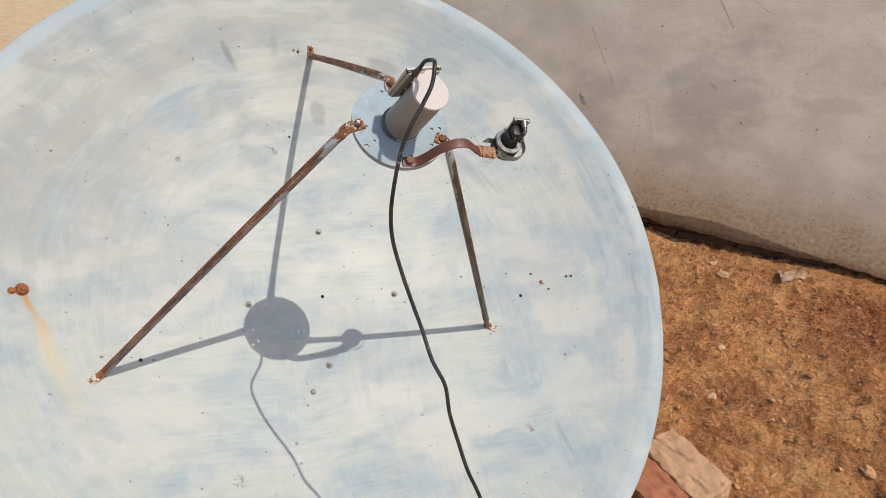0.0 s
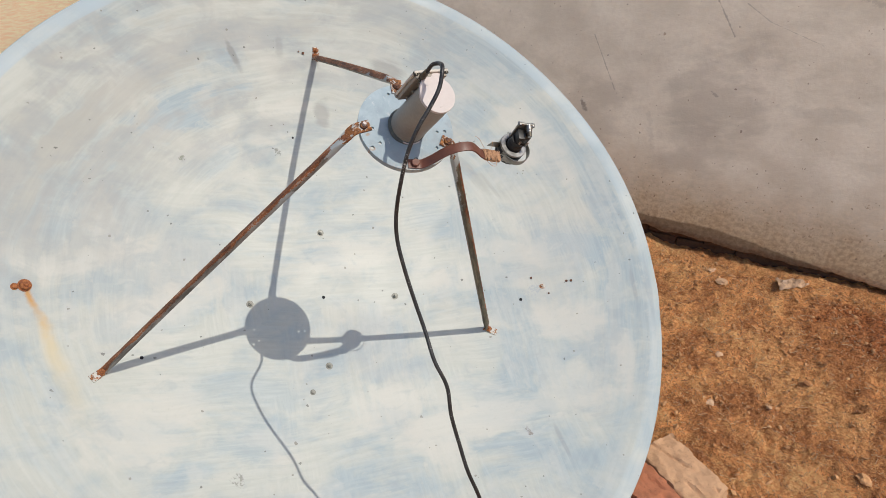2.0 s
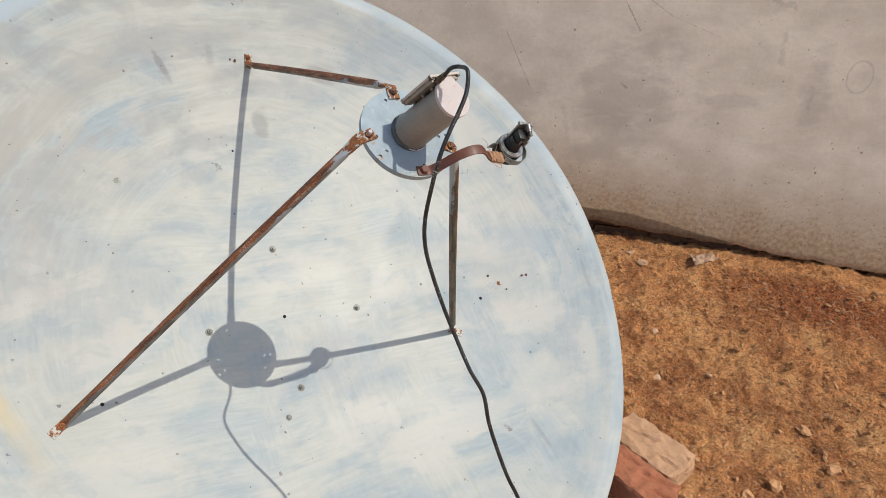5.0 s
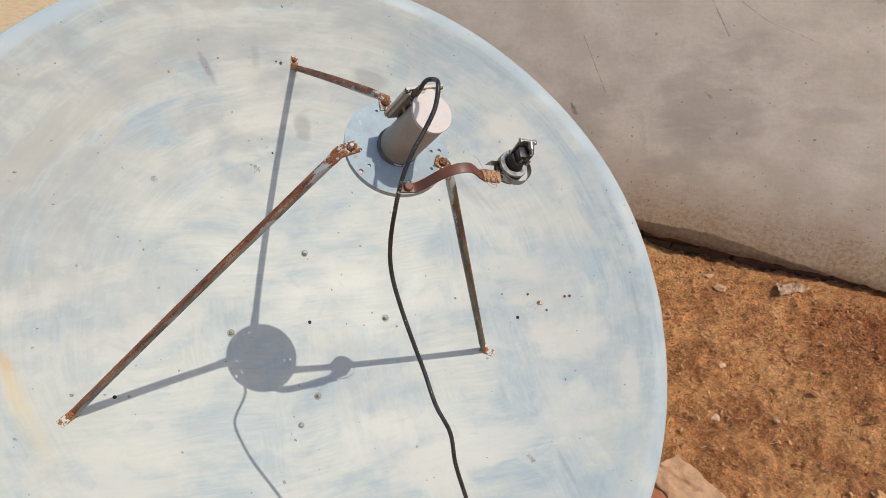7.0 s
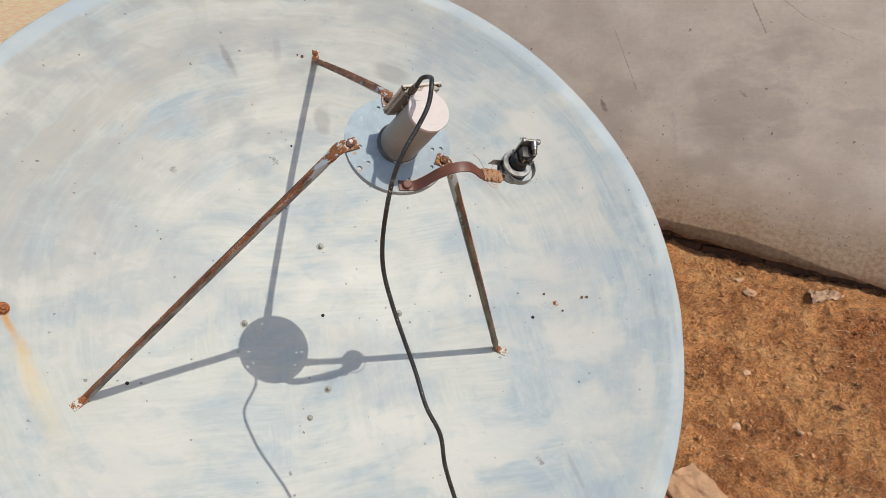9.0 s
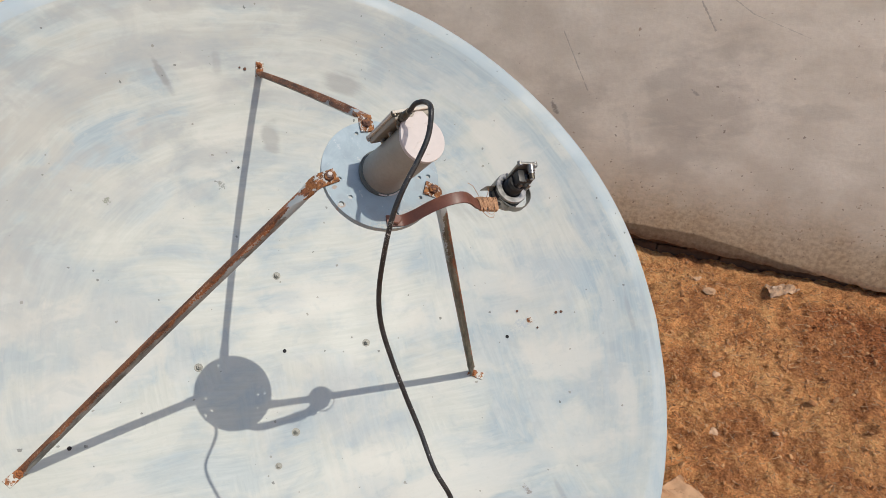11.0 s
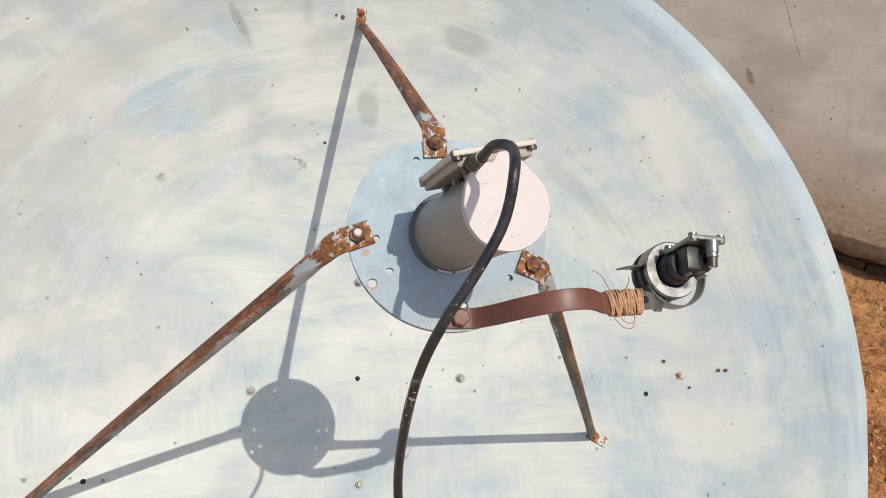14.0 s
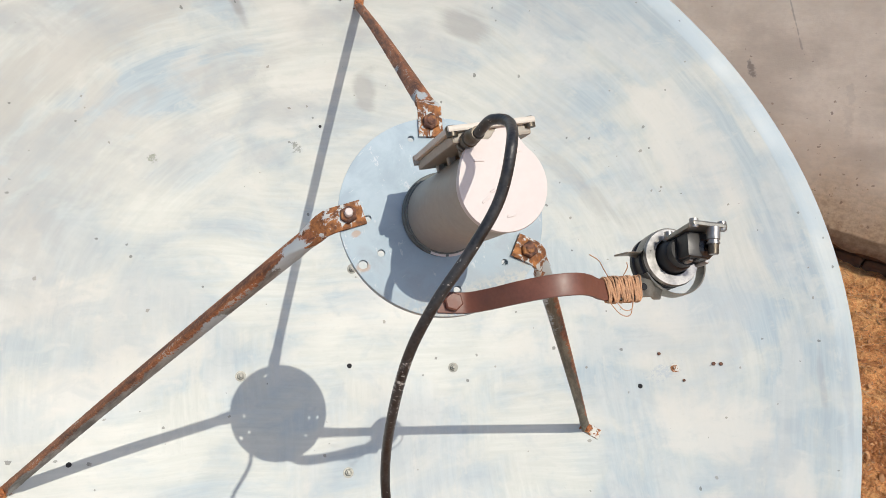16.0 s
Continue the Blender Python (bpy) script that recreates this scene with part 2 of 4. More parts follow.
    col = n.mix(n.math("MULTIPLY", run, n.ramp(n.noise(flat, 22.0, 4.0), 0.25, 0.6, 0.4, 1.0)), col, n.mix(n.ramp(sy, 0.0, 0.16), (0.42, 0.225, 0.07), (0.48, 0.40, 0.24)))
    # flecks of dirt of every size
    ragged = n.join(n.math("ADD", x, n.math("MULTIPLY", tiny, 0.012)), n.math("ADD", y, n.math("MULTIPLY", n.noise(flat, 55.0, 4.0, 0.7), 0.012)))
    for scale, share, most, strength in ((21.0, 0.40, 0.095, 0.75), (50.0, 0.40, 0.17, 0.7), (34.0, 0.40, 0.12, 0.6), (9.0, 0.12, 0.045, 0.65)):
        d = n.cells(ragged, scale)
        c0, c1, c2 = n.split(d["Color"])
        size = n.math("MULTIPLY", n.math("POWER", c1, 3.0), most)
        pick = n.math("MULTIPLY", n.math("LESS_THAN", c0, share), n.math("LESS_THAN", d["Distance"], size))
        col = n.mix(n.math("MULTIPLY", pick, strength), col, n.mix(c2, (0.06, 0.063, 0.055), (0.17, 0.155, 0.13)))
    h = n.math("ADD", fine, n.math("MULTIPLY", blot2, 0.5))
    return n.done(col, n.ramp(blot, 0.3, 0.7, 0.48, 0.66), 0.0, h, 0.15, 0.001)


def rust_of_strut(name, side, side_dark, paint):
    """Rust that runs along the tube, with paint left near the plate; one side (+1 or -1 of its y; 0: hardly any) takes
    old paint and painted-in shade.
    """
    n = Nodes(name)
    p = n.coords()
    x, y, z = n.split(p)
    along = n.scale(p, (1, 1, 0.16))
    long = n.noise(along, 95.0, 5.0, 0.62, 0.2)
    big = n.noise(n.scale(p, (1, 1, 0.35)), 30.0, 4.0, 0.55, 0.3)
    small = n.noise(p, 260.0, 4.0, 0.65)
    c = n.mix(n.ramp(long, 0.34, 0.64), (0.075, 0.028, 0.014), (0.30, 0.105, 0.036))
    c = n.mix(n.math("MULTIPLY", n.ramp(small, 0.50, 0.68), 0.5), c, (0.36, 0.155, 0.060))
    c = n.mix(n.math("MULTIPLY", n.ramp(small, 0.46, 0.32), 0.6), c, (0.040, 0.019, 0.012))
    # chips of paint
    chip = n.ramp(n.math("ADD", n.math("MULTIPLY", long, 0.6), n.math("MULTIPLY", small, 0.5)), 0.635, 0.665)
    c = n.mix(n.math("MULTIPLY", chip, 0.8), c, (0.36, 0.34, 0.29))
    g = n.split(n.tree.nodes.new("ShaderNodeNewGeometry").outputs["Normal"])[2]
    # down-facing and side faces: old paint, plus facet shade put into the colour
    side_mask = n.math("ADD", n.math("MULTIPLY", g, -0.30), n.math("ADD", n.math("MULTIPLY", big, 0.85), n.math("MULTIPLY", small, 0.30)))
    side_mask = n.math("ADD", side_mask, n.math("MULTIPLY", y, 26.0 * side))
    left = n.ramp(side_mask, 0.62, 0.68)
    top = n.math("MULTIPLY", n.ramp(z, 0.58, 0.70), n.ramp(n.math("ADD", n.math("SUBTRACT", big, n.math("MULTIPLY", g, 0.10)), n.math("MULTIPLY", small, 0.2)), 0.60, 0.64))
    c = n.mix(n.math("MULTIPLY", left, 0.9), c, n.mix(n.ramp(long, 0.35, 0.65), side_dark, paint))
    c = n.mix(top, c, (0.33, 0.365, 0.375))
    return n.done(c, 0.72, 0.0, n.math("ADD", n.math("MULTIPLY", chip, 0.6), n.math("ADD", long, small)), 0.5, 0.0008)


def rusty(name, paint, amount, rust=(0.20, 0.075, 0.032), dark=(0.075, 0.032, 0.02), size=38.0):
    """Rusted steel with what is left of its paint."""
    n = Nodes(name)
    p = n.coords()
    big = n.noise(n.scale(p, (1, 1, 0.55)), size, 6.0, 0.66, 0.4)
    small = n.noise(p, 190.0, 4.0, 0.6)
    c = n.mix(n.ramp(small, 0.3, 0.7), dark, rust)
    c = n.mix(n.ramp(n.noise(p, 85.0, 4.0), 0.56, 0.72), c, (0.34, 0.145, 0.045))
    left = n.ramp(n.math("ADD", big, n.math("MULTIPLY", small, 0.18)), amount, amount + 0.05)
    c = n.mix(left, c, paint)
    return n.done(c, n.mix(left, (0.85, 0.85, 0.85), (0.5, 0.5, 0.5)), 0.0, n.math("ADD", n.math("MULTIPLY", left, 0.6), small), 0.5, 0.0006)


def plain(name, colour, rough=0.5, metal=0.0, vary=0.25, scale=40.0, bump=0.15):
    n = Nodes(name)
    p = n.coords()
    big, small = n.noise(p, scale, 5.0, 0.6), n.noise(p, scale * 7, 3.0)
    f = n.math("ADD", n.math("MULTIPLY", big, 0.7), n.math("MULTIPLY", small, 0.3))
    dark = tuple(c * (1 - vary) for c in colour)
    light = tuple(min(1.0, c * (1 + vary * 0.5)) for c in colour)
    return n.done(n.mix(n.ramp(f, 0.32, 0.68), dark, light), n.ramp(big, 0.3, 0.7, max(0.05, rough - 0.08), min(1.0, rough + 0.1)), metal, small, bump, 0.0005)


def jacket_of_cable():
    """Black jacket over a braid that shows through, specked with old paint."""
    n = Nodes("black_cable")
    p = n.coords()
    x, y, z = n.split(p)
    weave = n.cells(n.scale(p, (1.0, 1.0, 0.6)), 520.0)["Distance"]
    mid, small = n.noise(p, 60.0, 4.0, 0.6), n.noise(p, 420.0, 4.0, 0.7)
    c = n.mix(n.ramp(n.math("ADD", mid, n.math("MULTIPLY", weave, 0.3)), 0.45, 0.85), (0.010, 0.010, 0.011), (0.030, 0.029, 0.029))
    specks = n.ramp(n.math("ADD", small, n.math("MULTIPLY", mid, 0.30)), 0.815, 0.83)
    spill = n.math("MULTIPLY", n.ramp(small, 0.56, 0.60), n.ramp(n.math("ABSOLUTE", n.math("ADD", y, 0.062)), 0.016, 0.004))
    c = n.mix(n.math("MAXIMUM", specks, spill), c, (0.38, 0.37, 0.35))
    return n.done(c, n.ramp(mid, 0.3, 0.7, 0.32, 0.5), 0.0, n.math("ADD", weave, n.math("MULTIPLY", specks, 0.6)), 0.28, 0.0005)


def plaster_of_wall():
    n = Nodes("grey_cement_plaster")
    p = n.coords()
    x, y, z = n.split(p)
    w = n.join(x, z)
    big = n.noise(w, 1.5, 5.0, 0.6, 0.3)
    cloud = n.noise(n.scale(w, (1.0, 1.5, 1.0)), 4.2, 7.0, 0.6, 0.25)
    fine = n.noise(w, 60.0, 5.0, 0.65)
    swipe = n.noise(n.scale(n.join(n.math("ADD", x, n.math("MULTIPLY", z, 0.6)), n.math("SUBTRACT", z, n.math("MULTIPLY", x, 0.3))), (2.0, 7.0, 1.0)), 2.2, 6.0, 0.62, 0.2)
    c = n.mix(n.ramp(cloud, 0.32, 0.68), (0.69, 0.61, 0.495), (0.84, 0.755, 0.625))
    c = n.mix(n.math("MULTIPLY", n.ramp(big, 0.48, 0.66), 0.5), c, (0.62, 0.535, 0.43))
    c = n.mix(n.math("MULTIPLY", n.ramp(swipe, 0.54, 0.72), 0.25), c, (0.88, 0.785, 0.655))
    c = n.mix(n.math("MULTIPLY", n.ramp(fine, 0.4, 0.7), 0.25), c, (0.60, 0.51, 0.41))

    def near(ax, az, bx, bz, wide):
        """A rough scratch from a to b."""
        dx, dz = bx - ax, bz - az
        px, pz = n.math("SUBTRACT", x, ax), n.math("SUBTRACT", z, az)
        t = n.math("DIVIDE", n.math("ADD", n.math("MULTIPLY", px, dx), n.math("MULTIPLY", pz, dz)), dx * dx + dz * dz)
        t = n.math("MINIMUM", n.math("MAXIMUM", t, 0.0), 1.0)
        ex, ez = n.math("SUBTRACT", px, n.math("MULTIPLY", t, dx)), n.math("SUBTRACT", pz, n.math("MULTIPLY", t, dz))
        d = n.math("SQRT", n.math("ADD", n.math("MULTIPLY", ex, ex), n.math("MULTIPLY", ez, ez)))
        return n.ramp(n.math("ADD", d, n.math("MULTIPLY", n.math("SUBTRACT", cut, 0.45), wide * 4)), wide, wide * 0.3)

    cut = n.noise(w, 42.0, 4.0, 0.7)
    for ax, az, bx, bz, wide, depth in [(0.147, 0.825, 0.253, 0.626, 0.0032, 0.45), (0.575, 0.985, 0.650, 0.872, 0.0045, 0.5), (0.670, 0.985, 0.755, 0.9325, 0.0028, 0.35), (0.755, 0.9325, 0.935, 0.872, 0.0024, 0.32),
                                        (1.02, 1.03, 1.16, 0.990, 0.016, 0.25), (0.130, 0.560, 0.150, 0.530, 0.013, 0.8), (0.610, 0.672, 0.632, 0.655, 0.007, 0.55), (0.40, 0.55, 0.43, 0.42, 0.020, 0.14), 
                                        (1.285, 0.715, 1.290, 0.640, 0.020, 0.22), (1.160, 0.800, 1.150, 0.900, 0.016, 0.18)]:
        c = n.mix(n.math("MULTIPLY", near(ax, az, bx, bz, wide), depth), c, (0.20, 0.175, 0.155))
    # greyer clouds where the plaster was rubbed down
    for cx, cz, rx, rz, depth in [(0.66, 0.69, 0.22, 0.16, 0.38), (0.58, 0.42, 0.14, 0.12, 0.35), (0.20, 0.52, 0.14, 0.16, 0.3), (1.30, 0.75, 0.05, 0.16, 0.35), (0.97, 0.64, 0.20, 0.03, 0.3)]:
        qx, qz = n.math("DIVIDE", n.math("SUBTRACT", x, cx), rx), n.math("DIVIDE", n.math("SUBTRACT", z, cz), rz)
        q = n.math("ADD", n.math("ADD", n.math("MULTIPLY", qx, qx), n.math("MULTIPLY", qz, qz)), n.math("MULTIPLY", n.math("SUBTRACT", n.math("ADD", cloud, n.math("MULTIPLY", swipe, 0.7)), 0.85), 5.0))
        c = n.mix(n.math("MULTIPLY", n.ramp(q, 1.5, 0.0), depth), c, (0.46, 0.405, 0.34))
    # a ring scratched into the plaster
    qx, qz = n.math("SUBTRACT", x, 1.425), n.math("SUBTRACT", z, 0.775)
    q = n.math("SQRT", n.math("ADD", n.math("MULTIPLY", n.math("MULTIPLY", qx, qx), 1.9), n.math("MULTIPLY", qz, qz)))
    ringed = n.ramp(n.math("ABSOLUTE", n.math("SUBTRACT", n.math("ADD", q, n.math("MULTIPLY", cut, 0.012)), 0.062)), 0.006, 0.001)
    c = n.mix(n.math("MULTIPLY", ringed, 0.28), c, (0.30, 0.27, 0.25))
    # mud thrown up by rain along the foot
    foot = n.ramp(n.math("ADD", z, n.math("MULTIPLY", n.math("SUBTRACT", n.noise(w, 3.2, 6.0, 0.68), 0.5), 0.42)), 0.47, 0.08)
    c = n.mix(n.math("MULTIPLY", foot, 0.9), c, n.mix(n.ramp(fine, 0.3, 0.7), (0.28, 0.175, 0.09), (0.52, 0.365, 0.215)))
    ragged = n.join(n.math("ADD", x, n.math("MULTIPLY", cut, 0.02)), n.math("ADD", z, n.math("MULTIPLY", fine, 0.02)))
    for scale, most, strength in ((24.0, 0.13, 0.5), (60.0, 0.26, 0.65), (110.0, 0.36, 0.55), (9.0, 0.035, 0.5)):
        d = n.cells(ragged, scale)
        c0, c1, c2 = n.split(d["Color"])
        share = n.ramp(n.math("ADD", z, n.math("MULTIPLY", n.math("SUBTRACT", big, 0.5), 0.6)), 0.55, 0.10, 0.05, 0.75)
        pick = n.math("MULTIPLY", n.math("LESS_THAN", c0, share), n.math("LESS_THAN", d["Distance"], n.math("MULTIPLY", n.math("POWER", c1, 3.0), most)))
        c = n.mix(n.math("MULTIPLY", pick, strength), c, n.mix(c2, (0.15, 0.10, 0.07), (0.34, 0.225, 0.14)))
    # a darker smear of mortar at the foot that runs out to one side
    edge = n.math("SUBTRACT", 0.139, n.math("MULTIPLY", n.math("MAXIMUM", n.math("SUBTRACT", x, 0.74), 0.0), 0.165))
    smear = n.ramp(n.math("ADD", n.math("SUBTRACT", z, edge), n.math("MULTIPLY", n.math("SUBTRACT", n.noise(w, 7.0, 4.0), 0.5), 0.025)), 0.004, -0.006)
    c = n.mix(n.math("MULTIPLY", smear, 0.85), c, n.mix(n.ramp(fine, 0.3, 0.7), (0.135, 0.085, 0.048), (0.20, 0.13, 0.08)))
    h = n.math("ADD", n.math("ADD", cloud, n.math("MULTIPLY", fine, 0.3)), n.math("MULTIPLY", swipe, 0.6))
    return n.done(c, 0.88, 0.0, h, 0.42, 0.005)


def soil():
    n = Nodes("dry_brown_soil")
    p = n.coords()
    x, y, z = n.split(p)
    big = n.noise(p, 1.9, 5.0, 0.6, 0.5)
    mid = n.noise(p, 13.0, 6.0, 0.66, 0.4)
    fine = n.noise(p, 110.0, 5.0, 0.7)
    fibre = n.noise(p, 55.0, 4.0, 0.6, 3.5)
    grain = n.noise(p, 330.0, 3.0, 0.7)
    c = n.mix(n.ramp(mid, 0.33, 0.66), (0.371, 0.127, 0.038), (0.845, 0.340, 0.116))
    c = n.mix(n.math("MULTIPLY", n.ramp(fine, 0.42, 0.66), 0.65), c, (0.900, 0.491, 0.188))
    c = n.mix(n.math("MULTIPLY", n.ramp(fibre, 0.54, 0.62), 0.7), c, (0.189, 0.064, 0.021))
    # hollows of the grain darkened: the shade in the pits put into the colour
    c = n.mix(n.math("MULTIPLY", n.ramp(fine, 0.42, 0.30), 0.8), c, (0.130, 0.044, 0.014))
    c = n.mix(n.math("MULTIPLY", n.ramp(grain, 0.50, 0.66), 0.35), c, (0.900, 0.558, 0.231))
    c = n.mix(n.math("MULTIPLY", n.ramp(big, 0.49, 0.62), 0.55), c, n.mix(n.ramp(fine, 0.35, 0.65), (0.655, 0.272, 0.098), (0.900, 0.512, 0.207)))
    patch = n.noise(p, 5.5, 4.0, 0.6, 0.6)
    c = n.mix(n.math("MULTIPLY", n.ramp(patch, 0.50, 0.40), 0.75), c, n.mix(n.ramp(fine, 0.35, 0.65), (0.209, 0.068, 0.022), (0.570, 0.218, 0.069)))
    c = n.mix(n.math("MULTIPLY", n.ramp(patch, 0.54, 0.66), 0.65), c, n.mix(n.ramp(fine, 0.35, 0.65), (0.760, 0.333, 0.125), (0.900, 0.558, 0.237)))
    # damp red patch in front of the wall
    dx, dy = n.math("SUBTRACT", x, 1.50), n.math("SUBTRACT", y, 1.24)
    q = n.math("ADD", n.math("MULTIPLY", n.math("MULTIPLY", dx, dx), 5.5), n.math("MULTIPLY", n.math("MULTIPLY", dy, dy), 26.0))
    damp = n.ramp(n.math("ADD", q, n.math("MULTIPLY", mid, 1.6)), 2.05, 0.95)
    c = n.mix(n.math("MULTIPLY", damp, 0.95), c, n.mix(n.ramp(fine, 0.38, 0.62), (0.148, 0.044, 0.012), (0.519, 0.163, 0.046)))
    # pale dry sand further off
    away = n.ramp(n.math("ADD", x, n.math("MULTIPLY", big, 1.5)), -1.0, -3.0)
    c = n.mix(away, c, n.mix(n.ramp(mid, 0.35, 0.65), (0.887, 0.547, 0.307), (0.900, 0.717, 0.427)))
    h = n.math("ADD", n.math("ADD", n.math("MULTIPLY", mid, 1.0), n.math("MULTIPLY", fine, 0.55)), n.math("MULTIPLY", fibre, 0.75))
    return n.done(c, 0.95, 0.0, h, 1.0, 0.026)


def varied(name, a, b, rough=0.9, per_island=True, dirt=(0.2, 0.12, 0.07), worn=0.5):
    """Small loose pieces, each of its own shade."""
    n = Nodes(name)
    p = n.coords()
    f = n.island() if per_island else n.lone()
    c = n.mix(f, a, b)
    m = n.noise(p, 45.0, 5.0, 0.65)
    c = n.mix(n.math("MULTIPLY", n.ramp(m, 0.45, 0.7), worn), c, dirt)
    f2 = n.noise(p, 150.0, 5.0, 0.7)
    c = n.mix(n.math("MULTIPLY", n.ramp(f2, 0.42, 0.3), 0.6), c, tuple(v * 0.45 for v in dirt))
    return n.done(c, rough, 0.0, n.math("ADD", m, n.math("MULTIPLY", f2, 0.5)), 0.8, 0.005)


def paint_of_plate():
    n = Nodes("pale_blue_plate_paint")
    p = n.coords()
    x, y, z = n.split(p)
    big, small = n.noise(p, 34.0, 5.0, 0.6, 0.4), n.noise(p, 160.0, 5.0, 0.7)
    c = n.mix(n.ramp(big, 0.3, 0.7), (0.25, 0.318, 0.362), (0.325, 0.40, 0.445))
    scuff = n.ramp(n.noise(n.scale(p, (2.0, 1.0, 1.0)), 55.0, 6.0, 0.75), 0.60, 0.66)
    c = n.mix(n.math("MULTIPLY", scuff, 0.65), c, (0.50, 0.52, 0.52))
    lines = n.ramp(n.noise(n.scale(n.join(n.math("ADD", x, n.math("MULTIPLY", y, 0.5)), n.math("SUBTRACT", y, n.math("MULTIPLY", x, 0.5))), (1.0, 7.0, 1.0)), 48.0, 4.0, 0.7), 0.66, 0.70)
    c = n.mix(n.math("MULTIPLY", lines, 0.55), c, (0.52, 0.54, 0.54))
    grime = n.ramp(n.math("ADD", n.math("MULTIPLY", y, -3.0), big), 0.52, 0.74)
    c = n.mix(n.math("MULTIPLY", grime, 0.5), c, (0.19, 0.22, 0.235))
    for cx, cy, size in [(-0.0775, -0.024, 0.0075), (-0.074, 0.004, 0.005), (0.018, 0.066, 0.006), (0.055, -0.058, 0.007)]:
        dx, dy = n.math("DIVIDE", n.math("SUBTRACT", x, cx), size), n.math("DIVIDE", n.math("SUBTRACT", y, cy), size * 0.7)
        q = n.math("ADD", n.math("ADD", n.math("MULTIPLY", dx, dx), n.math("MULTIPLY", dy, dy)), n.math("MULTIPLY", small, 1.8))
        c = n.mix(n.math("MULTIPLY", n.ramp(q, 1.9, 1.1), 0.6), c, (0.34, 0.20, 0.10))
    worn = n.math("MULTIPLY", n.ramp(y, -0.055, -0.075), n.ramp(small, 0.42, 0.56))
    c = n.mix(n.math("MULTIPLY", worn, 0.7), c, (0.40, 0.385, 0.335))
    return n.done(c, 0.6, 0.0, small, 0.12, 0.0004)


M_DISH = paint_of_dish()
# the olive is the third tube's shaded facet, put into its colour
M_STRUTS = [rust_of_strut("rusted_strut", 0, (0.06, 0.05, 0.04), (0.215, 0.20, 0.17)), rust_of_strut("rusted_strut_grey_paint", 1, (0.085, 0.085, 0.075), (0.24, 0.25, 0.235)), rust_of_strut("rusted_strut_olive_shade", -1, (0.055, 0.050, 0.030), (0.15, 0.145, 0.10))]
M_TAB = rusty("rusted_tab_with_paint", (0.40, 0.42, 0.41), 0.60, (0.30, 0.118, 0.036), (0.085, 0.034, 0.016), 105.0)
M_FOOTPLATE = rusty("painted_foot_plate", (0.44, 0.44, 0.40), 0.55, (0.33, 0.13, 0.045), (0.15, 0.06, 0.025), 90.0)
M_BOLT = rusty("rusted_bolt", (0.3, 0.2, 0.15), 0.95, (0.16, 0.07, 0.042), (0.05, 0.023, 0.016))
M_NUT = plain("dull_galvanised_nut", (0.20, 0.20, 0.18), 0.5, 0.4, 0.4, 120.0)
M_OLD = rusty("orange_rust", (0.3, 0.1, 0.05), 0.95, (0.36, 0.13, 0.04), (0.16, 0.05, 0.02))
M_HOLE_SHADE = plain("hole_shade", (0.012, 0.012, 0.014), 0.9)
M_PLATE = paint_of_plate()
M_COLLAR = plain("dark_collar", (0.10, 0.11, 0.10), 0.55, 0.0, 0.4, 60.0)
M_LNB = plain("cream_grey_lnb_coat", (0.29, 0.258, 0.210), 0.45, 0.0, 0.16, 25.0, 0.08)
M_CAP = plain("white_plastic_cap", (0.52, 0.462, 0.44), 0.5, 0.0, 0.06, 30.0, 0.08)
M_LID = plain("beige_lid_coat", (0.54, 0.49, 0.42), 0.5, 0.0, 0.14, 40.0, 0.08)
M_CABLE = jacket_of_cable()
M_BRASS = plain("dull_connector", (0.10, 0.085, 0.065), 0.4, 0.7, 0.35, 200.0)
M_STRAP = plain("red_oxide_bar", (0.135, 0.050, 0.032), 0.5, 0.0, 0.22, 50.0)
M_THREAD = plain("tan_thread", (0.42, 0.235, 0.130), 0.85, 0.0, 0.35, 260.0)
M_CHROME = plain("bright_metal", (0.30, 0.296, 0.288), 0.34, 0.85, 0.3, 60.0)
M_CASTING = plain("dark_casting", (0.065, 0.064, 0.062), 0.30, 0.75, 0.35, 120.0)
M_STEEL = plain("clamp_steel", (0.28, 0.27, 0.24), 0.4, 0.8, 0.3, 60.0)
M_BLACK = plain("black_lnb_body", (0.012, 0.012, 0.0125), 0.45, 0.0, 0.3, 80.0)
M_WALL = plaster_of_wall()
M_SOIL = soil()
# earth-stained brick, coloured darker for the shade of the recess under the plaster
M_FOOT = varied("shaded_footing_brick", (0.105, 0.048, 0.024), (0.17, 0.08, 0.04), 0.95, False, (0.07, 0.035, 0.02), 0.8)
M_PALE = varied("dusty_tan_brick", (0.47, 0.275, 0.155), (0.51, 0.305, 0.175), 0.95, False, (0.36, 0.20, 0.11))
M_RED = varied("red_clay_brick", (0.33, 0.12, 0.06), (0.38, 0.14, 0.07), 0.95, False, (0.19, 0.08, 0.045))
M_STONE = varied("small_stones", (0.30, 0.125, 0.046), (0.58, 0.31, 0.14))
M_STRAW = varied("straw_bits", (0.22, 0.105, 0.048), (0.62, 0.40, 0.22), 0.9, True, (0.32, 0.18, 0.09), 0.3)
M_CHIP = varied("pale_stone", (0.47, 0.29, 0.17), (0.55, 0.36, 0.23), 0.9, False, (0.36, 0.20, 0.11))
M_FOIL = plain("dirty_plastic_scrap", (0.43, 0.275, 0.17), 0.5, 0.0, 0.5, 45.0)


# ---- making things ----
def thing(name, label, category, m=None, group=""):
    ob = tagged(new(name), label, category, group)
    if m is not None:
        ob.matrix_world = m
    return ob


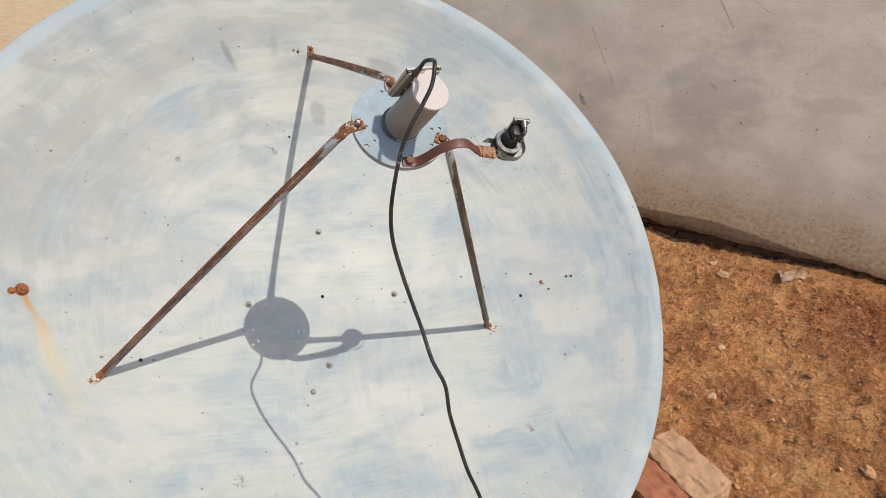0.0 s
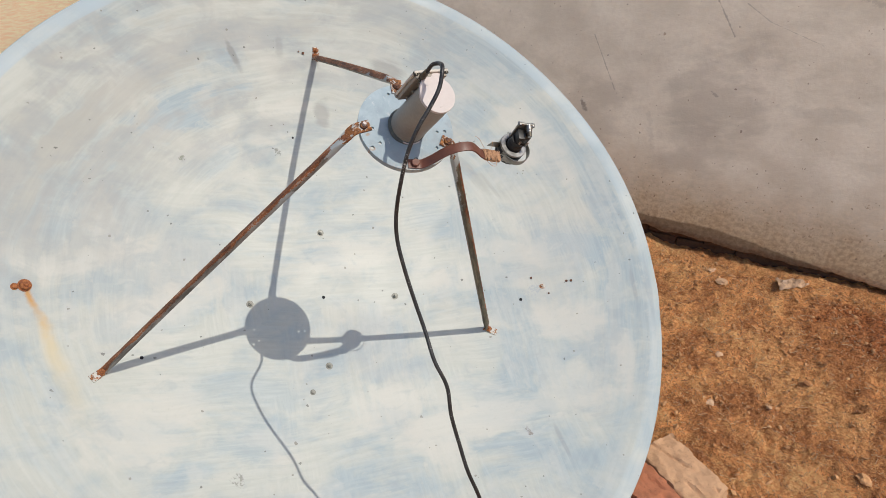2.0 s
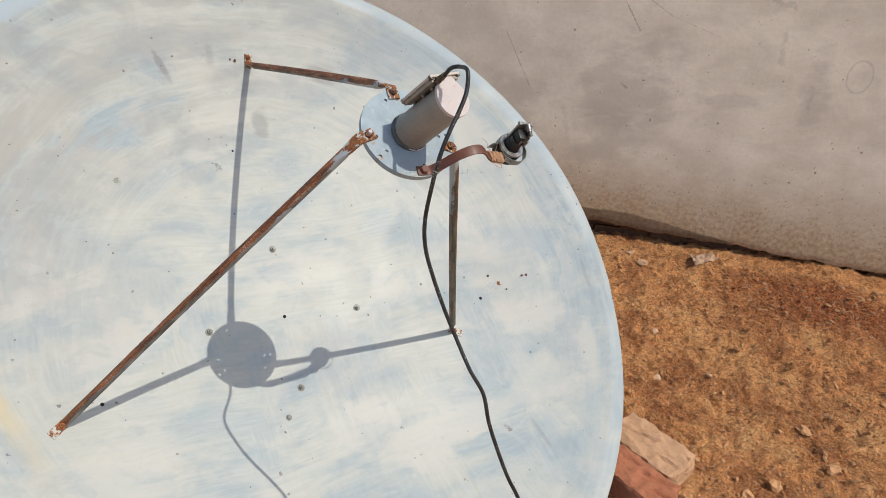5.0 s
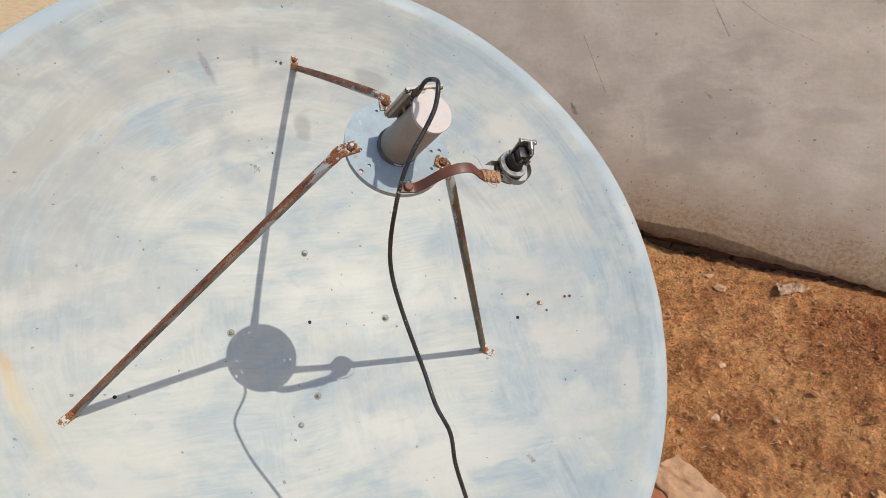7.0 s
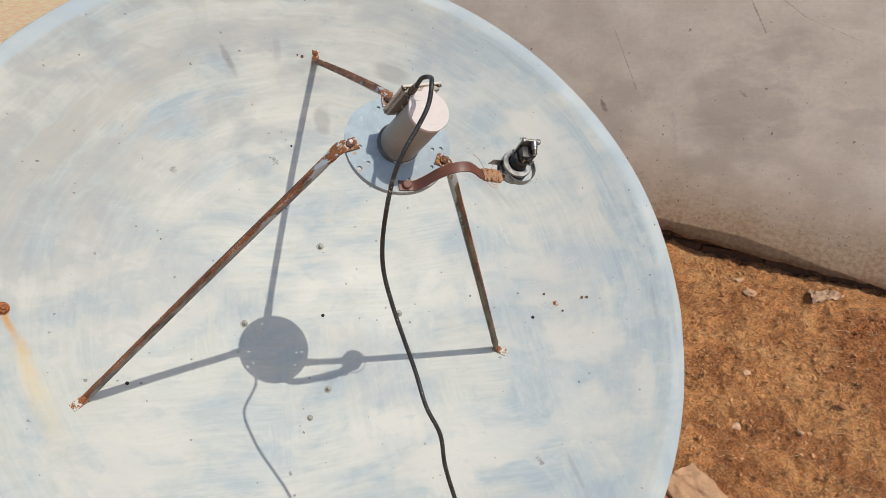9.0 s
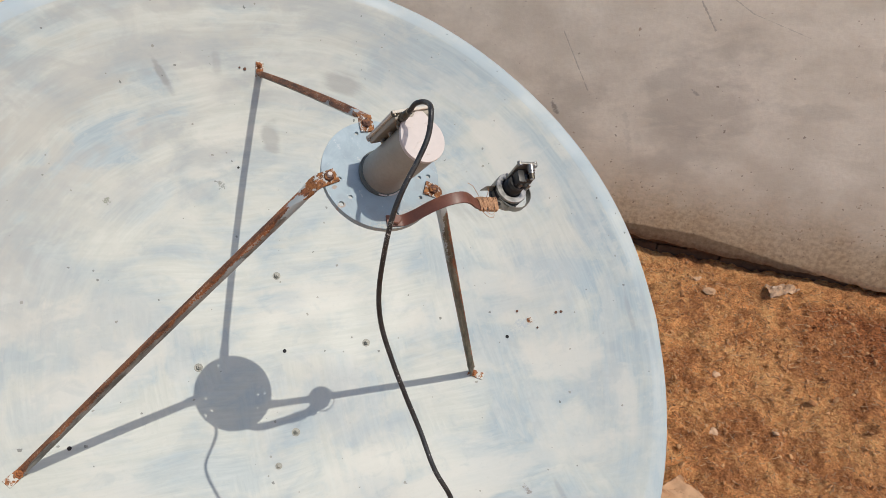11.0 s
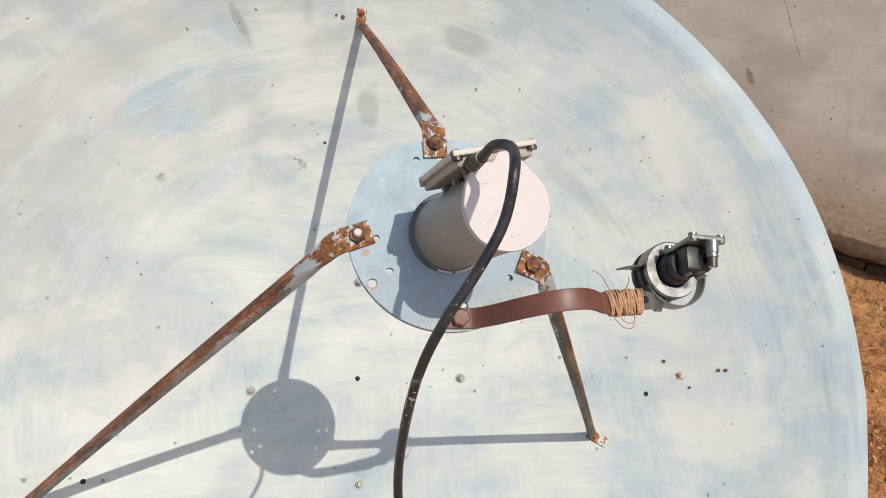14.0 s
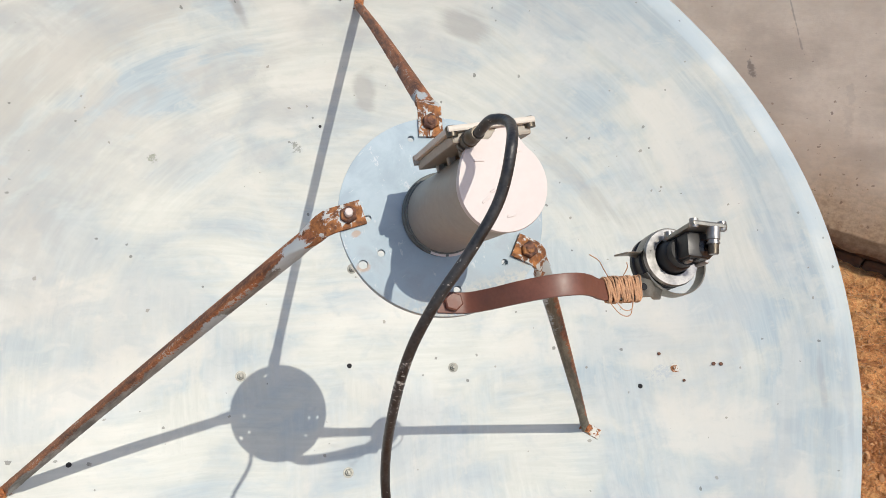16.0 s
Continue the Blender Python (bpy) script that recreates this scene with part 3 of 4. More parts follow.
def part(name, bm, material, parent=None, label="", smooth=True):
    mesh = bpy.data.meshes.new(name)
    bmesh.ops.recalc_face_normals(bm, faces=bm.faces[:])
    bm.to_mesh(mesh)
    bm.free()
    mesh.materials.append(material)
    if smooth:
        mesh.polygons.foreach_set("use_smooth", [True] * len(mesh.polygons))
        mesh.set_sharp_from_angle(angle=radians(38))
    ob = new(name, mesh)
    ob.parent = parent
    if label:
        tagged(ob, label)
    return ob


def box(bm, m, size, bevel=0.0, seg=2):
    made = bmesh.ops.create_cube(bm, size=1.0, matrix=m @ Matrix.Diagonal((*size, 1)))
    if bevel:
        edges = list({e for v in made["verts"] for e in v.link_edges})
        bmesh.ops.bevel(bm, geom=edges, offset=bevel, segments=seg, affect="EDGES", profile=0.6)


def lathe(bm, profile, m=None, seg=48, closed=False, warp=None):
    """Turn a profile of (radius, height) round the z axis."""
    m = m or Matrix()
    rings = []
    for r, z in profile:
        if r < 1e-6:
            rings.append([bm.verts.new(m @ Vector((0, 0, z)))])
            continue
        ring = []
        for i in range(seg):
            a = 2 * math.pi * i / seg
            v = Vector((r * math.cos(a), r * math.sin(a), z))
            ring.append(bm.verts.new(m @ (warp(v, a, r) if warp else v)))
        rings.append(ring)
    pairs = list(zip(rings, rings[1:])) + ([(rings[-1], rings[0])] if closed else [])
    for p, q in pairs:
        for i in range(seg):
            j = (i + 1) % seg
            if len(p) == 1 and len(q) == 1:
                continue
            if len(p) == 1:
                bm.faces.new((p[0], q[i], q[j]))
            elif len(q) == 1:
                bm.faces.new((p[i], p[j], q[0]))
            else:
                bm.faces.new((p[i], p[j], q[j], q[i]))


def loft(bm, stations, seg=14, power=2.4):
    """A bar through stations of (place, flat side's normal, half width, half thickness), capped."""
    rings = []
    pts = [Vector(s[0]) for s in stations]
    for i, (c, nrm, a, b) in enumerate(stations):
        t = (pts[min(i + 1, len(pts) - 1)] - pts[max(i - 1, 0)]).normalized()
        w = t.cross(Vector(nrm)).normalized()
        up = w.cross(t).normalized()
        ring = []
        for k in range(seg):
            u = 2 * math.pi * k / seg
            cu, su = math.cos(u), math.sin(u)
            px = math.copysign(abs(cu) ** (2 / power), cu) * a
            py = math.copysign(abs(su) ** (2 / power), su) * b
            ring.append(bm.verts.new(Vector(c) + w * px + up * py))
        rings.append(ring)
    for p, q in zip(rings, rings[1:]):
        for i in range(seg):
            j = (i + 1) % seg
            bm.faces.new((p[i], p[j], q[j], q[i]))
    bm.faces.new(rings[0])
    bm.faces.new(rings[-1][::-1])


def smooth_line(points, n=6):
    """A Catmull-Rom line through points."""
    p = [Vector(v) for v in points]
    p = [p[0] * 2 - p[1], *p, p[-1] * 2 - p[-2]]
    out = []
    for a, b, c, d in zip(p, p[1:], p[2:], p[3:]):
        for k in range(n):
            t = k / n
            out.append(0.5 * (2 * b + (c - a) * t + (2 * a - 5 * b + 4 * c - d) * t * t + (3 * b - a - 3 * c + d) * t ** 3))
    return [*out, p[-2]]


def tube(bm, points, radius, seg=10, n=6):
    line = smooth_line(points, n)
    nrm = Vector((0.3, 0.9, 0.2))
    st = []
    for i, v in enumerate(line):
        t = (line[min(i + 1, len(line) - 1)] - line[max(i - 1, 0)]).normalized()
        nrm = (nrm - t * nrm.dot(t)).normalized()
        st.append((v, nrm.copy(), radius, radius))
    loft(bm, st, seg, 2.0)


def axes(origin, z, x):
    z = Vector(z).normalized()
    x = Vector(x)
    x = (x - z * x.dot(z)).normalized()
    y = z.cross(x)
    return Matrix(((x.x, y.x, z.x, origin[0]), (x.y, y.y, z.y, origin[1]), (x.z, y.z, z.z, origin[2]), (0, 0, 0, 1)))


def hex_bolt(bm, m, across=0.012, high=0.006, washer=0.0, shank=0.0):
    if washer:
        lathe(bm, [(0, 0), (washer, 0), (washer, 0.0012), (0, 0.0012)], m, 20)
    r = across / math.sqrt(3)
    z0 = 0.0012 if washer else 0.0
    lathe(bm, [(0, z0), (r, z0), (r, z0 + high * 0.8), (r * 0.86, z0 + high), (0, z0 + high)], m, 6)
    if shank:
        lathe(bm, [(shank, z0), (shank, z0 + high + 0.004), (shank * 0.8, z0 + high + 0.005), (0, z0 + high + 0.005)], m, 12)


# ---- the dish: its own frame, z along the axis ----
F_LEN = 0.8159
DISH = Matrix(((0.4207, -0.6842, 0.5958, 0), (0.9072, 0.3172, -0.2762, 0), (0, 0.6567, 0.7541, 0.4181), (0, 0, 0, 1)))


def bowl(x, y):
    return (x * x + y * y) / (4 * F_LEN)


def bowl_at(x, y, lift=0.0, turn=0.0):
    """A frame on the bowl's surface, z along its normal."""
    nrm = Vector((-x / (2 * F_LEN), -y / (2 * F_LEN), 1)).normalized()
    o = Vector((x, y, bowl(x, y))) + nrm * lift
    return axes(o, nrm, (math.cos(turn), math.sin(turn), 0))


def rim_warp(v, a, r):
    k = max(0.0, (r - 0.55) / 0.37) ** 2
    dz = 0.004 * math.sin(3 * a + 0.7) + 0.0025 * math.sin(7 * a + 2.0) + 0.004 * math.exp(-((a - 5.85) / 0.06) ** 2)
    dr = 0.0015 * math.sin(5 * a) - 0.003 * math.exp(-((a - 5.82) / 0.05) ** 2)
    return Vector((v.x * (1 + dr * k), v.y * (1 + dr * k), v.z + dz * k))


dish = thing("satellite_dish", "large round satellite dish with weathered white and pale blue paint", "satellite dish", DISH)
bm = bmesh.new()
front = [(0.880 * i / 60, bowl(0.880 * i / 60, 0)) for i in range(61)]
# the bowl eases over into a rounded lip
lip = []
lr, lz = front[-1]
for k in range(10):
    slope = 0.40 * (1 - (k + 0.5) / 9.2)
    lr, lz = lr + 0.0039, lz + 0.0039 * slope
    lip.append((lr, lz))
lip += [(0.9214, lz - 0.0026), (0.9228, lz - 0.007), (0.9230, lz - 0.018), (0.9185, lz - 0.018), (0.918, lz - 0.008), (0.908, lz - 0.006)]
back = [(r, z - 0.0035) for r, z in reversed(front[::3])]
lathe(bm, front + lip + back[1:], None, 240, False, rim_warp)
reflector = part("reflector", bm, M_DISH, dish, "parabolic bowl with brushed, flaking white and blue paint")

# bolts in the bowl, and black discs for the shade in its holes
NUTS = [(0.0519, 0.1700), (0.1815, -0.0733), (-0.0683, -0.1900), (-0.2014, 0.0368)]
for i, (x, y) in enumerate(NUTS):
    bm = bmesh.new()
    hex_bolt(bm, bowl_at(x, y, 0, 0.4 * i), 0.011, 0.006, 0.0095, 0.0032)
    part("nut", bm, M_NUT, reflector, "dull grey nut on a washer")
for x, y, r in [(-0.0075, -0.0067, 0.0034), (-0.488, -0.0186, 0.0032), (0.5038, -0.2235, 0.0034), (0.0690, 0.4487, 0.0022)]:
    bm = bmesh.new()
    lathe(bm, [(r * 1.35, 0.0002), (r * 1.1, 0.0011), (r, 0.0009), (r * 0.98, 0.0005), (0, 0.0005)], bowl_at(x, y), 14)
    part("bolt_hole_disc", bm, M_HOLE_SHADE, reflector, "black disc for the shade in an empty bolt hole")
for x, y, s in [(0.5598, -0.1776, 0.006), (0.6419, -0.2278, 0.0065), (0.6535, -0.2324, 0.0065), (0.5813, -0.2398, 0.005), (0.1688, 0.6615, 0.007), (0.1575, 0.668, 0.004)]:
    bm = bmesh.new()
    hex_bolt(bm, bowl_at(x, y, 0, x * 9), s, 0.003)
    part("rivet", bm, M_BOLT, reflector, "small rusty rivet")
bm = bmesh.new()
hex_bolt(bm, bowl_at(0.5759, -0.2121), 0.0060, 0.004, 0.0085)
part("bolt", bm, M_FOOTPLATE, reflector, "rusty bolt in a pale washer")
bm = bmesh.new()
hex_bolt(bm, bowl_at(-0.664, 0.2035, 0, 0.5), 0.021, 0.009, 0.0145, 0.0055)
part("bolt", bm, M_OLD, reflector, "thick rusty bolt and washer with a rust run below it")
bm = bmesh.new()
hex_bolt(bm, bowl_at(-0.6825, 0.2045, 0, 0.2), 0.011, 0.005, 0.008)
part("nut", bm, M_OLD, reflector, "rusty nut beside the thick bolt")
for x, y in [(-0.136, -0.239)]:
    bm = bmesh.new()
    hex_bolt(bm, bowl_at(x, y, 0, y * 7), 0.009, 0.004, 0.0075)
    part("nut", bm, M_NUT, reflector, "small painted-over nut")

# ---- feed plate and its three struts ----
PLATE_C = Vector((0.0092, 0.0585, 0.7985))
PLATE_N = Vector((-0.0488, 0.0283, 0.9984))
PLATE = axes(PLATE_C, PLATE_N, (1, 0, 0))
PLATE_R = 0.0860
FEET = [(0.2000, 0.6426), (-0.5742, -0.0267), (0.3780, -0.2620)]
TOPS = [(0.0251, 0.1374), (-0.0665, 0.0779), (0.0680, 0.0072)]


def on_plate(x, y, lift=0.0):
    q = Vector((x, y, 0)) - PLATE_C
    z = PLATE_C.z - (q.x * PLATE_N.x + q.y * PLATE_N.y) / PLATE_N.z
    return Vector((x, y, z)) + PLATE_N * lift


def disc_with_holes(name, radius, holes, thick, material, parent, label):
    """A flat disc with round holes right through it."""
    curve = bpy.data.curves.new(name, "CURVE")
    curve.dimensions, curve.fill_mode, curve.extrude, curve.bevel_depth = "2D", "BOTH", thick / 2 - 0.0004, 0.0004
    for x, y, r in [(0, 0, radius), *holes]:
        k = 96 if r > 0.02 else 16
        s = curve.splines.new("POLY")
        s.points.add(k - 1)
        for i in range(k):
            u = 2 * math.pi * i / k
            s.points[i].co = (x + r * math.cos(u), y + r * math.sin(u), 0, 1)
        s.use_cyclic_u = True
    tmp = new(name + "_curve", curve)
    mesh = bpy.data.meshes.new_from_object(tmp.evaluated_get(bpy.context.evaluated_depsgraph_get()))
    bpy.data.objects.remove(tmp)
    bpy.data.curves.remove(curve)
    mesh.materials.clear()
    mesh.materials.append(material)
    ob = new(name, mesh)
    ob.parent = parent
    return tagged(ob, label)


HOLES = [(-0.0516, 0.0721, 0.0028), (-0.0502, 0.0413, 0.003), (-0.067, 0.0365, 0.0036), (0.005, 0.1290, 0.0028), (0.0255, 0.1255, 0.0028),
         (0.0600, 0.0330, 0.0028), (0.0740, 0.0300, 0.0032), (-0.0005, -0.006, 0.0032), (0.0455, 0.004, 0.0028)]
local = [((PLATE.inverted() @ on_plate(x, y)).x, (PLATE.inverted() @ on_plate(x, y)).y, r * 1.15) for x, y, r in HOLES]
plate = disc_with_holes("feed_plate", PLATE_R, local, 0.0050, M_PLATE, dish, "round pale blue scalar ring plate with bolt holes")
plate.matrix_local = PLATE
for ring_r in (0.052, 0.068, 0.0857):
    bm = bmesh.new()
    lathe(bm, [(ring_r, -0.0026), (ring_r, -0.0095), (ring_r - 0.002, -0.0095), (ring_r - 0.002, -0.0026)], None, 64, True)
    part("scalar_ring", bm, M_PLATE, plate)

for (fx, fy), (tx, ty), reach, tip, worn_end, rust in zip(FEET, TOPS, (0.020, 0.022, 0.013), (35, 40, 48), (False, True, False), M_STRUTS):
    foot_m = bowl_at(fx, fy)
    foot, fn = foot_m.translation, foot_m.to_3x3().col[2]
    top = on_plate(tx, ty, 0.0044)
    out = Vector((tx, ty, 0)) - Vector((PLATE_C.x, PLATE_C.y, 0))
    out = Vector((fx - tx, fy - ty, 0)).normalized() * 0.6 + out.normalized() * 0.4
    out.normalize()
    knee = top + out * reach - PLATE_N * 0.009
    way = (foot - knee).normalized()
    away = (fn.cross(way).cross(fn)).normalized()
    own = axes(foot, -way, PLATE_N)
    back_to = own.inverted()

    def on_strut(name, bm, material, parent, label, smooth=True):
        bmesh.ops.transform(bm, matrix=back_to, verts=bm.verts[:])
        return part(name, bm, material, parent, label, smooth)

    f0 = foot + fn * 0.003
    span = (knee + way * 0.045) - (f0 - way * 0.045)
    bow = Vector((0.002, 0.003, -0.002))
    # a square tube set on edge, pressed flat at both ends
    edgewise = (Matrix.Rotation(radians(tip), 3, way) @ PLATE_N).normalized()
    bm = bmesh.new()
    st = [(f0 + away * 0.010, fn, 0.009, 0.0016), (f0, fn, 0.009, 0.002), (f0 - way * 0.016 + fn * 0.001, fn, 0.0085, 0.0035), (f0 - way * 0.045, fn.lerp(edgewise, 0.6), 0.0076, 0.0070)]
    for k in range(1, 16):
        q = k / 16
        st.append((f0 - way * 0.045 + span * q + bow * math.sin(math.pi * q), edgewise, 0.0072, 0.0070))
    st += [(knee + way * 0.040, edgewise.lerp(PLATE_N, 0.2), 0.0074, 0.0068), (knee + way * 0.022, edgewise.lerp(PLATE_N, 0.7), 0.0080, 0.0046), (knee + way * 0.010, PLATE_N, 0.0088, 0.0030)]
    loft(bm, st, 16, 5.0)
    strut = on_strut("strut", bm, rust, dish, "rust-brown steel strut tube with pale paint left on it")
    strut.matrix_local = own
    bm = bmesh.new()
    flat_on = [(knee + way * 0.024, edgewise.lerp(PLATE_N, 0.7), 0.0078, 0.0046), (knee + way * 0.010, PLATE_N, 0.0092, 0.0030), (knee + PLATE_N * 0.0020, PLATE_N, 0.0100, 0.0022), (knee - out * 0.0045 + PLATE_N * 0.0066, PLATE_N, 0.0104, 0.0019),
               (knee - out * 0.009 + PLATE_N * 0.0090, PLATE_N, 0.0105, 0.0017), (top + out * 0.003, PLATE_N, 0.0105, 0.0017), (top - out * 0.0125, PLATE_N, 0.0106, 0.0017)]
    loft(bm, flat_on, 20, 7.0)
    on_strut("tab", bm, M_TAB, strut, "flattened strut end with orange rust and old paint")
    bm = bmesh.new()
    bolt_m = axes(top + PLATE_N * 0.0017, PLATE_N, (1, 0.3, 0))
    hex_bolt(bm, bolt_m, 0.0125, 0.0050, 0.0)
    bolt = on_strut("bolt", bm, M_BOLT, strut, "rusted hex bolt")
    bm = bmesh.new()
    if worn_end:
        lathe(bm, [(0.0034, 0.003), (0.0034, 0.0100), (0.0028, 0.0108), (0, 0.0108)], bolt_m, 14)
        on_strut("bolt_end", bm, M_CAP, bolt, "white-painted threaded bolt end")
    else:
        lathe(bm, [(0.0040, 0.003), (0.0040, 0.0058), (0.0030, 0.0064), (0, 0.0060)], bolt_m, 14)
        on_strut("bolt_end", bm, M_BOLT, bolt, "")
    bm = bmesh.new()
    hex_bolt(bm, axes(foot + fn * 0.005 + away * 0.003, fn, (1, 0.2, 0)), 0.011, 0.0055, 0.008, 0.003)
    on_strut("bolt", bm, M_OLD, strut, "rusted foot bolt")
    bm = bmesh.new()
    box(bm, axes(foot + fn * 0.0014 + away * 0.010, fn, away), (0.040, 0.019, 0.0026), 0.0008, 1)
    on_strut("foot_plate", bm, M_FOOTPLATE, strut, "small bent foot plate with rust spots", False)
bm = bmesh.new()
hex_bolt(bm, bowl_at(0.2057, 0.6600, 0.003), 0.010, 0.005, 0.0075, 0.003)
part("bolt", bm, M_OLD, reflector, "rusted bolt at a strut foot")

# ---- C-band LNB in the plate ----
LNB_O = Vector((0.0085, 0.0575, 0.8010))
LNB_A = Vector((0.0030, -0.0200, 0.1340)).normalized()
LNB = axes(LNB_O, LNB_A, Vector((0.988, -0.105, 0)))
CAP_Z = 0.1355
TUBE_R = 0.0290
lnb = thing("satellite_receiver", "cream grey cylindrical satellite LNB with a white end cap", "LNB", DISH @ LNB)
bm = bmesh.new()
lathe(bm, [(0, -0.012), (0.0322, -0.012), (0.0322, 0.012), (0.0316, 0.03), (0.0308, 0.09), (TUBE_R + 0.0010, CAP_Z - 0.004), (TUBE_R - 0.002, CAP_Z - 0.003), (0, CAP_Z - 0.003)], None, 72)
part("tube", bm, M_LNB, lnb, "cream grey coated tube")
bm = bmesh.new()
lathe(bm, [(0.0323, 0.001), (0.0352, 0.001), (0.0354, 0.002), (0.0352, 0.0055), (0.0345, 0.0065), (0.0323, 0.0065)], None, 64, True)
part("collar", bm, M_COLLAR, lnb, "dark clamp collar")
bm = bmesh.new()
lathe(bm, [(0.0323, 0.0064), (0.0338, 0.0064), (0.0336, 0.0090), (0.0323, 0.0094)], None, 64, True)
part("gasket", bm, M_COLLAR, lnb, "black rubber gasket")
# two white arcs in place of the sunlight glinting between tube and collar
for a0, a1 in ((-122, -101), (-96, -66)):
    bm = bmesh.new()
    loft(bm, [(Vector((0.0345 * math.cos(radians(a0 + (a1 - a0) * k / 8)), 0.0345 * math.sin(radians(a0 + (a1 - a0) * k / 8)), 0.0078)), (0, 0, 1), 0.0011, 0.0008) for k in range(9)], 8, 3.0)
    part("glint_arc", bm, M_CAP, lnb, "white arc standing in for sunlight glinting in the collar")
# cap: a round cover with a shoulder up to the housing
bm = bmesh.new()
outline = []
for i in range(80):
    a = 2 * math.pi * i / 80
    r = TUBE_R + 0.0022
    v = Vector((r * math.cos(a), r * math.sin(a)))
    outline.append(v)
top_pts = []
for v in outline:
    w = v.copy()
    if w.y > 0.017 and -0.004 < w.x < 0.022:
        w.y += 0.0085 * math.exp(-((w.x - 0.0085) / 0.0095) ** 4)
    if w.y > 0.012 and w.x < -0.004:
        w.y += 0.004 * min(1.0, (-w.x - 0.004) / 0.01) * min(1.0, (w.y - 0.012) / 0.01)
    top_pts.append(w)
layers = []
for z, s in ((CAP_Z - 0.006, 0.985), (CAP_Z - 0.0012, 1.0), (CAP_Z, 0.985)):
    layers.append([bm.verts.new((w.x * s, w.y * s, z)) for w in top_pts])
for p, q in zip(layers, layers[1:]):
    for i in range(80):
        bm.faces.new((p[i], p[(i + 1) % 80], q[(i + 1) % 80], q[i]))
bm.faces.new(layers[-1])
bm.faces.new(layers[0][::-1])
cap = part("end_cap", bm, M_CAP, lnb, "white round plastic end cap")
# worn raised lettering, as plain bars
for x, y, w, turn in [(-0.014, 0.018, 0.007, -0.1), (0.013, 0.0205, 0.007, 0.2), (-0.0145, -0.008, 0.006, 0.5), (0.001, -0.0205, 0.006, 0.1), (-0.006, -0.002, 0.009, 0.35)]:
    bm = bmesh.new()
    box(bm, Matrix.Translation((x, y, CAP_Z + 0.0002)) @ Matrix.Rotation(turn, 4, "Z"), (w, 0.0016, 0.0006), 0.0002, 1)
    part("raised_mark", bm, M_CAP, cap)
# housing: flat box carried on the tube's upper side
HX, HY = -0.001, 0.0345
housing_b = bmesh.new()
box(housing_b, Matrix.Translation((HX, HY, 0.093)), (0.0560, 0.0070, 0.084), 0.0018, 2)
housing = part("housing", housing_b, M_LNB, lnb, "flat cream housing along the tube", False)
bm = bmesh.new()
box(bm, Matrix.Translation((HX, HY + 0.0055, 0.094)), (0.0615, 0.0044, 0.090), 0.0014, 2)
lid = part("lid", bm, M_LID, housing, "cream lid with a raised rim", False)
bm = bmesh.new()
box(bm, Matrix.Translation((HX, HY + 0.0081, 0.094)), (0.048, 0.0016, 0.078), 0.0006, 1)
part("lid_panel", bm, M_LNB, housing, "", False)
for sx in (-1, 1):
    for z in (0.053, 0.135):
        bm = bmesh.new()
        lathe(bm, [(0, -0.0060), (0.0038, -0.0060), (0.0038, 0.0004), (0.0030, 0.0012), (0, 0.0012)], Matrix.Translation((HX + sx * 0.0275, HY + 0.0068, z)) @ Matrix.Rotation(radians(-90), 4, "X"), 14)
        part("lid_screw", bm, M_BRASS if z > 0.1 else M_LNB, housing, "rusty lid screw" if z > 0.1 else "")
for z in (0.062, 0.088, 0.114):
    for sx in (-0.014, 0.014):
        bm = bmesh.new()
        box(bm, Matrix.Translation((HX + sx, 0.0290, z)), (0.006, 0.007, 0.005), 0.0008, 1)
        part("rib", bm, M_LNB, housing, "", False)
# F connector on the housing's end
CON = Matrix.Translation((HX - 0.0185, HY - 0.003, CAP_Z - 0.006))
bm = bmesh.new()
lathe(bm, [(0, 0), (0.0062, 0), (0.0062, 0.004), (0.0048, 0.0042), (0.0048, 0.008), (0.0056, 0.0082), (0.0056, 0.0125), (0.0050, 0.013), (0.0050, 0.0195), (0.0044, 0.0205), (0.0044, 0.027), (0, 0.027)], CON, 24)
part("connector", bm, M_BRASS, lnb, "dull brass F connector")

# ---- coaxial cable ----
con_w = LNB @ CON @ Vector((0, 0, 0.020))
con_t = LNB @ CON @ Vector((0, 0, 0.029))
CABLE = [con_w, con_t, LNB @ CON @ Vector((0.0030, 0.0030, 0.0430)), LNB @ CON @ Vector((0.0070, -0.0030, 0.0580)), (-0.0095, 0.0400, 1.0110), (-0.0225, 0.0150, 1.0000), (-0.0430, -0.0055, 0.9850), (-0.0650, -0.0240, 0.9680),
         (-0.0830, -0.0450, 0.9440), (-0.0955, -0.0720, 0.9080), (-0.1050, -0.1066, 0.8605), (-0.1100, -0.1420, 0.8310), (-0.1085, -0.1885, 0.8055), (-0.1040, -0.2380, 0.7810), (-0.1010, -0.2850, 0.7640),
         (-0.1040, -0.3370, 0.7560), (-0.0955, -0.3830, 0.7405), (-0.1000, -0.4270, 0.7190), (-0.0974, -0.4745, 0.6950), (-0.0960, -0.5235, 0.6770), (-0.0880, -0.5687, 0.6580), (-0.075, -0.640, 0.615), (-0.06, -0.72, 0.55), (-0.05, -0.82, 0.45), (-0.05, -0.96, 0.33), (-0.06, -1.04, 0.18), (-0.05, -1.16, 0.17), (-0.03, -1.33, 0.33)]
cable = thing("coaxial_cable", "black coaxial cable hanging from the LNB in slack bends", "cable", DISH)
bm = bmesh.new()
tube(bm, CABLE, 0.0033, 12, 7)
part("jacket", bm, M_CABLE, cable, "glossy black jacket")
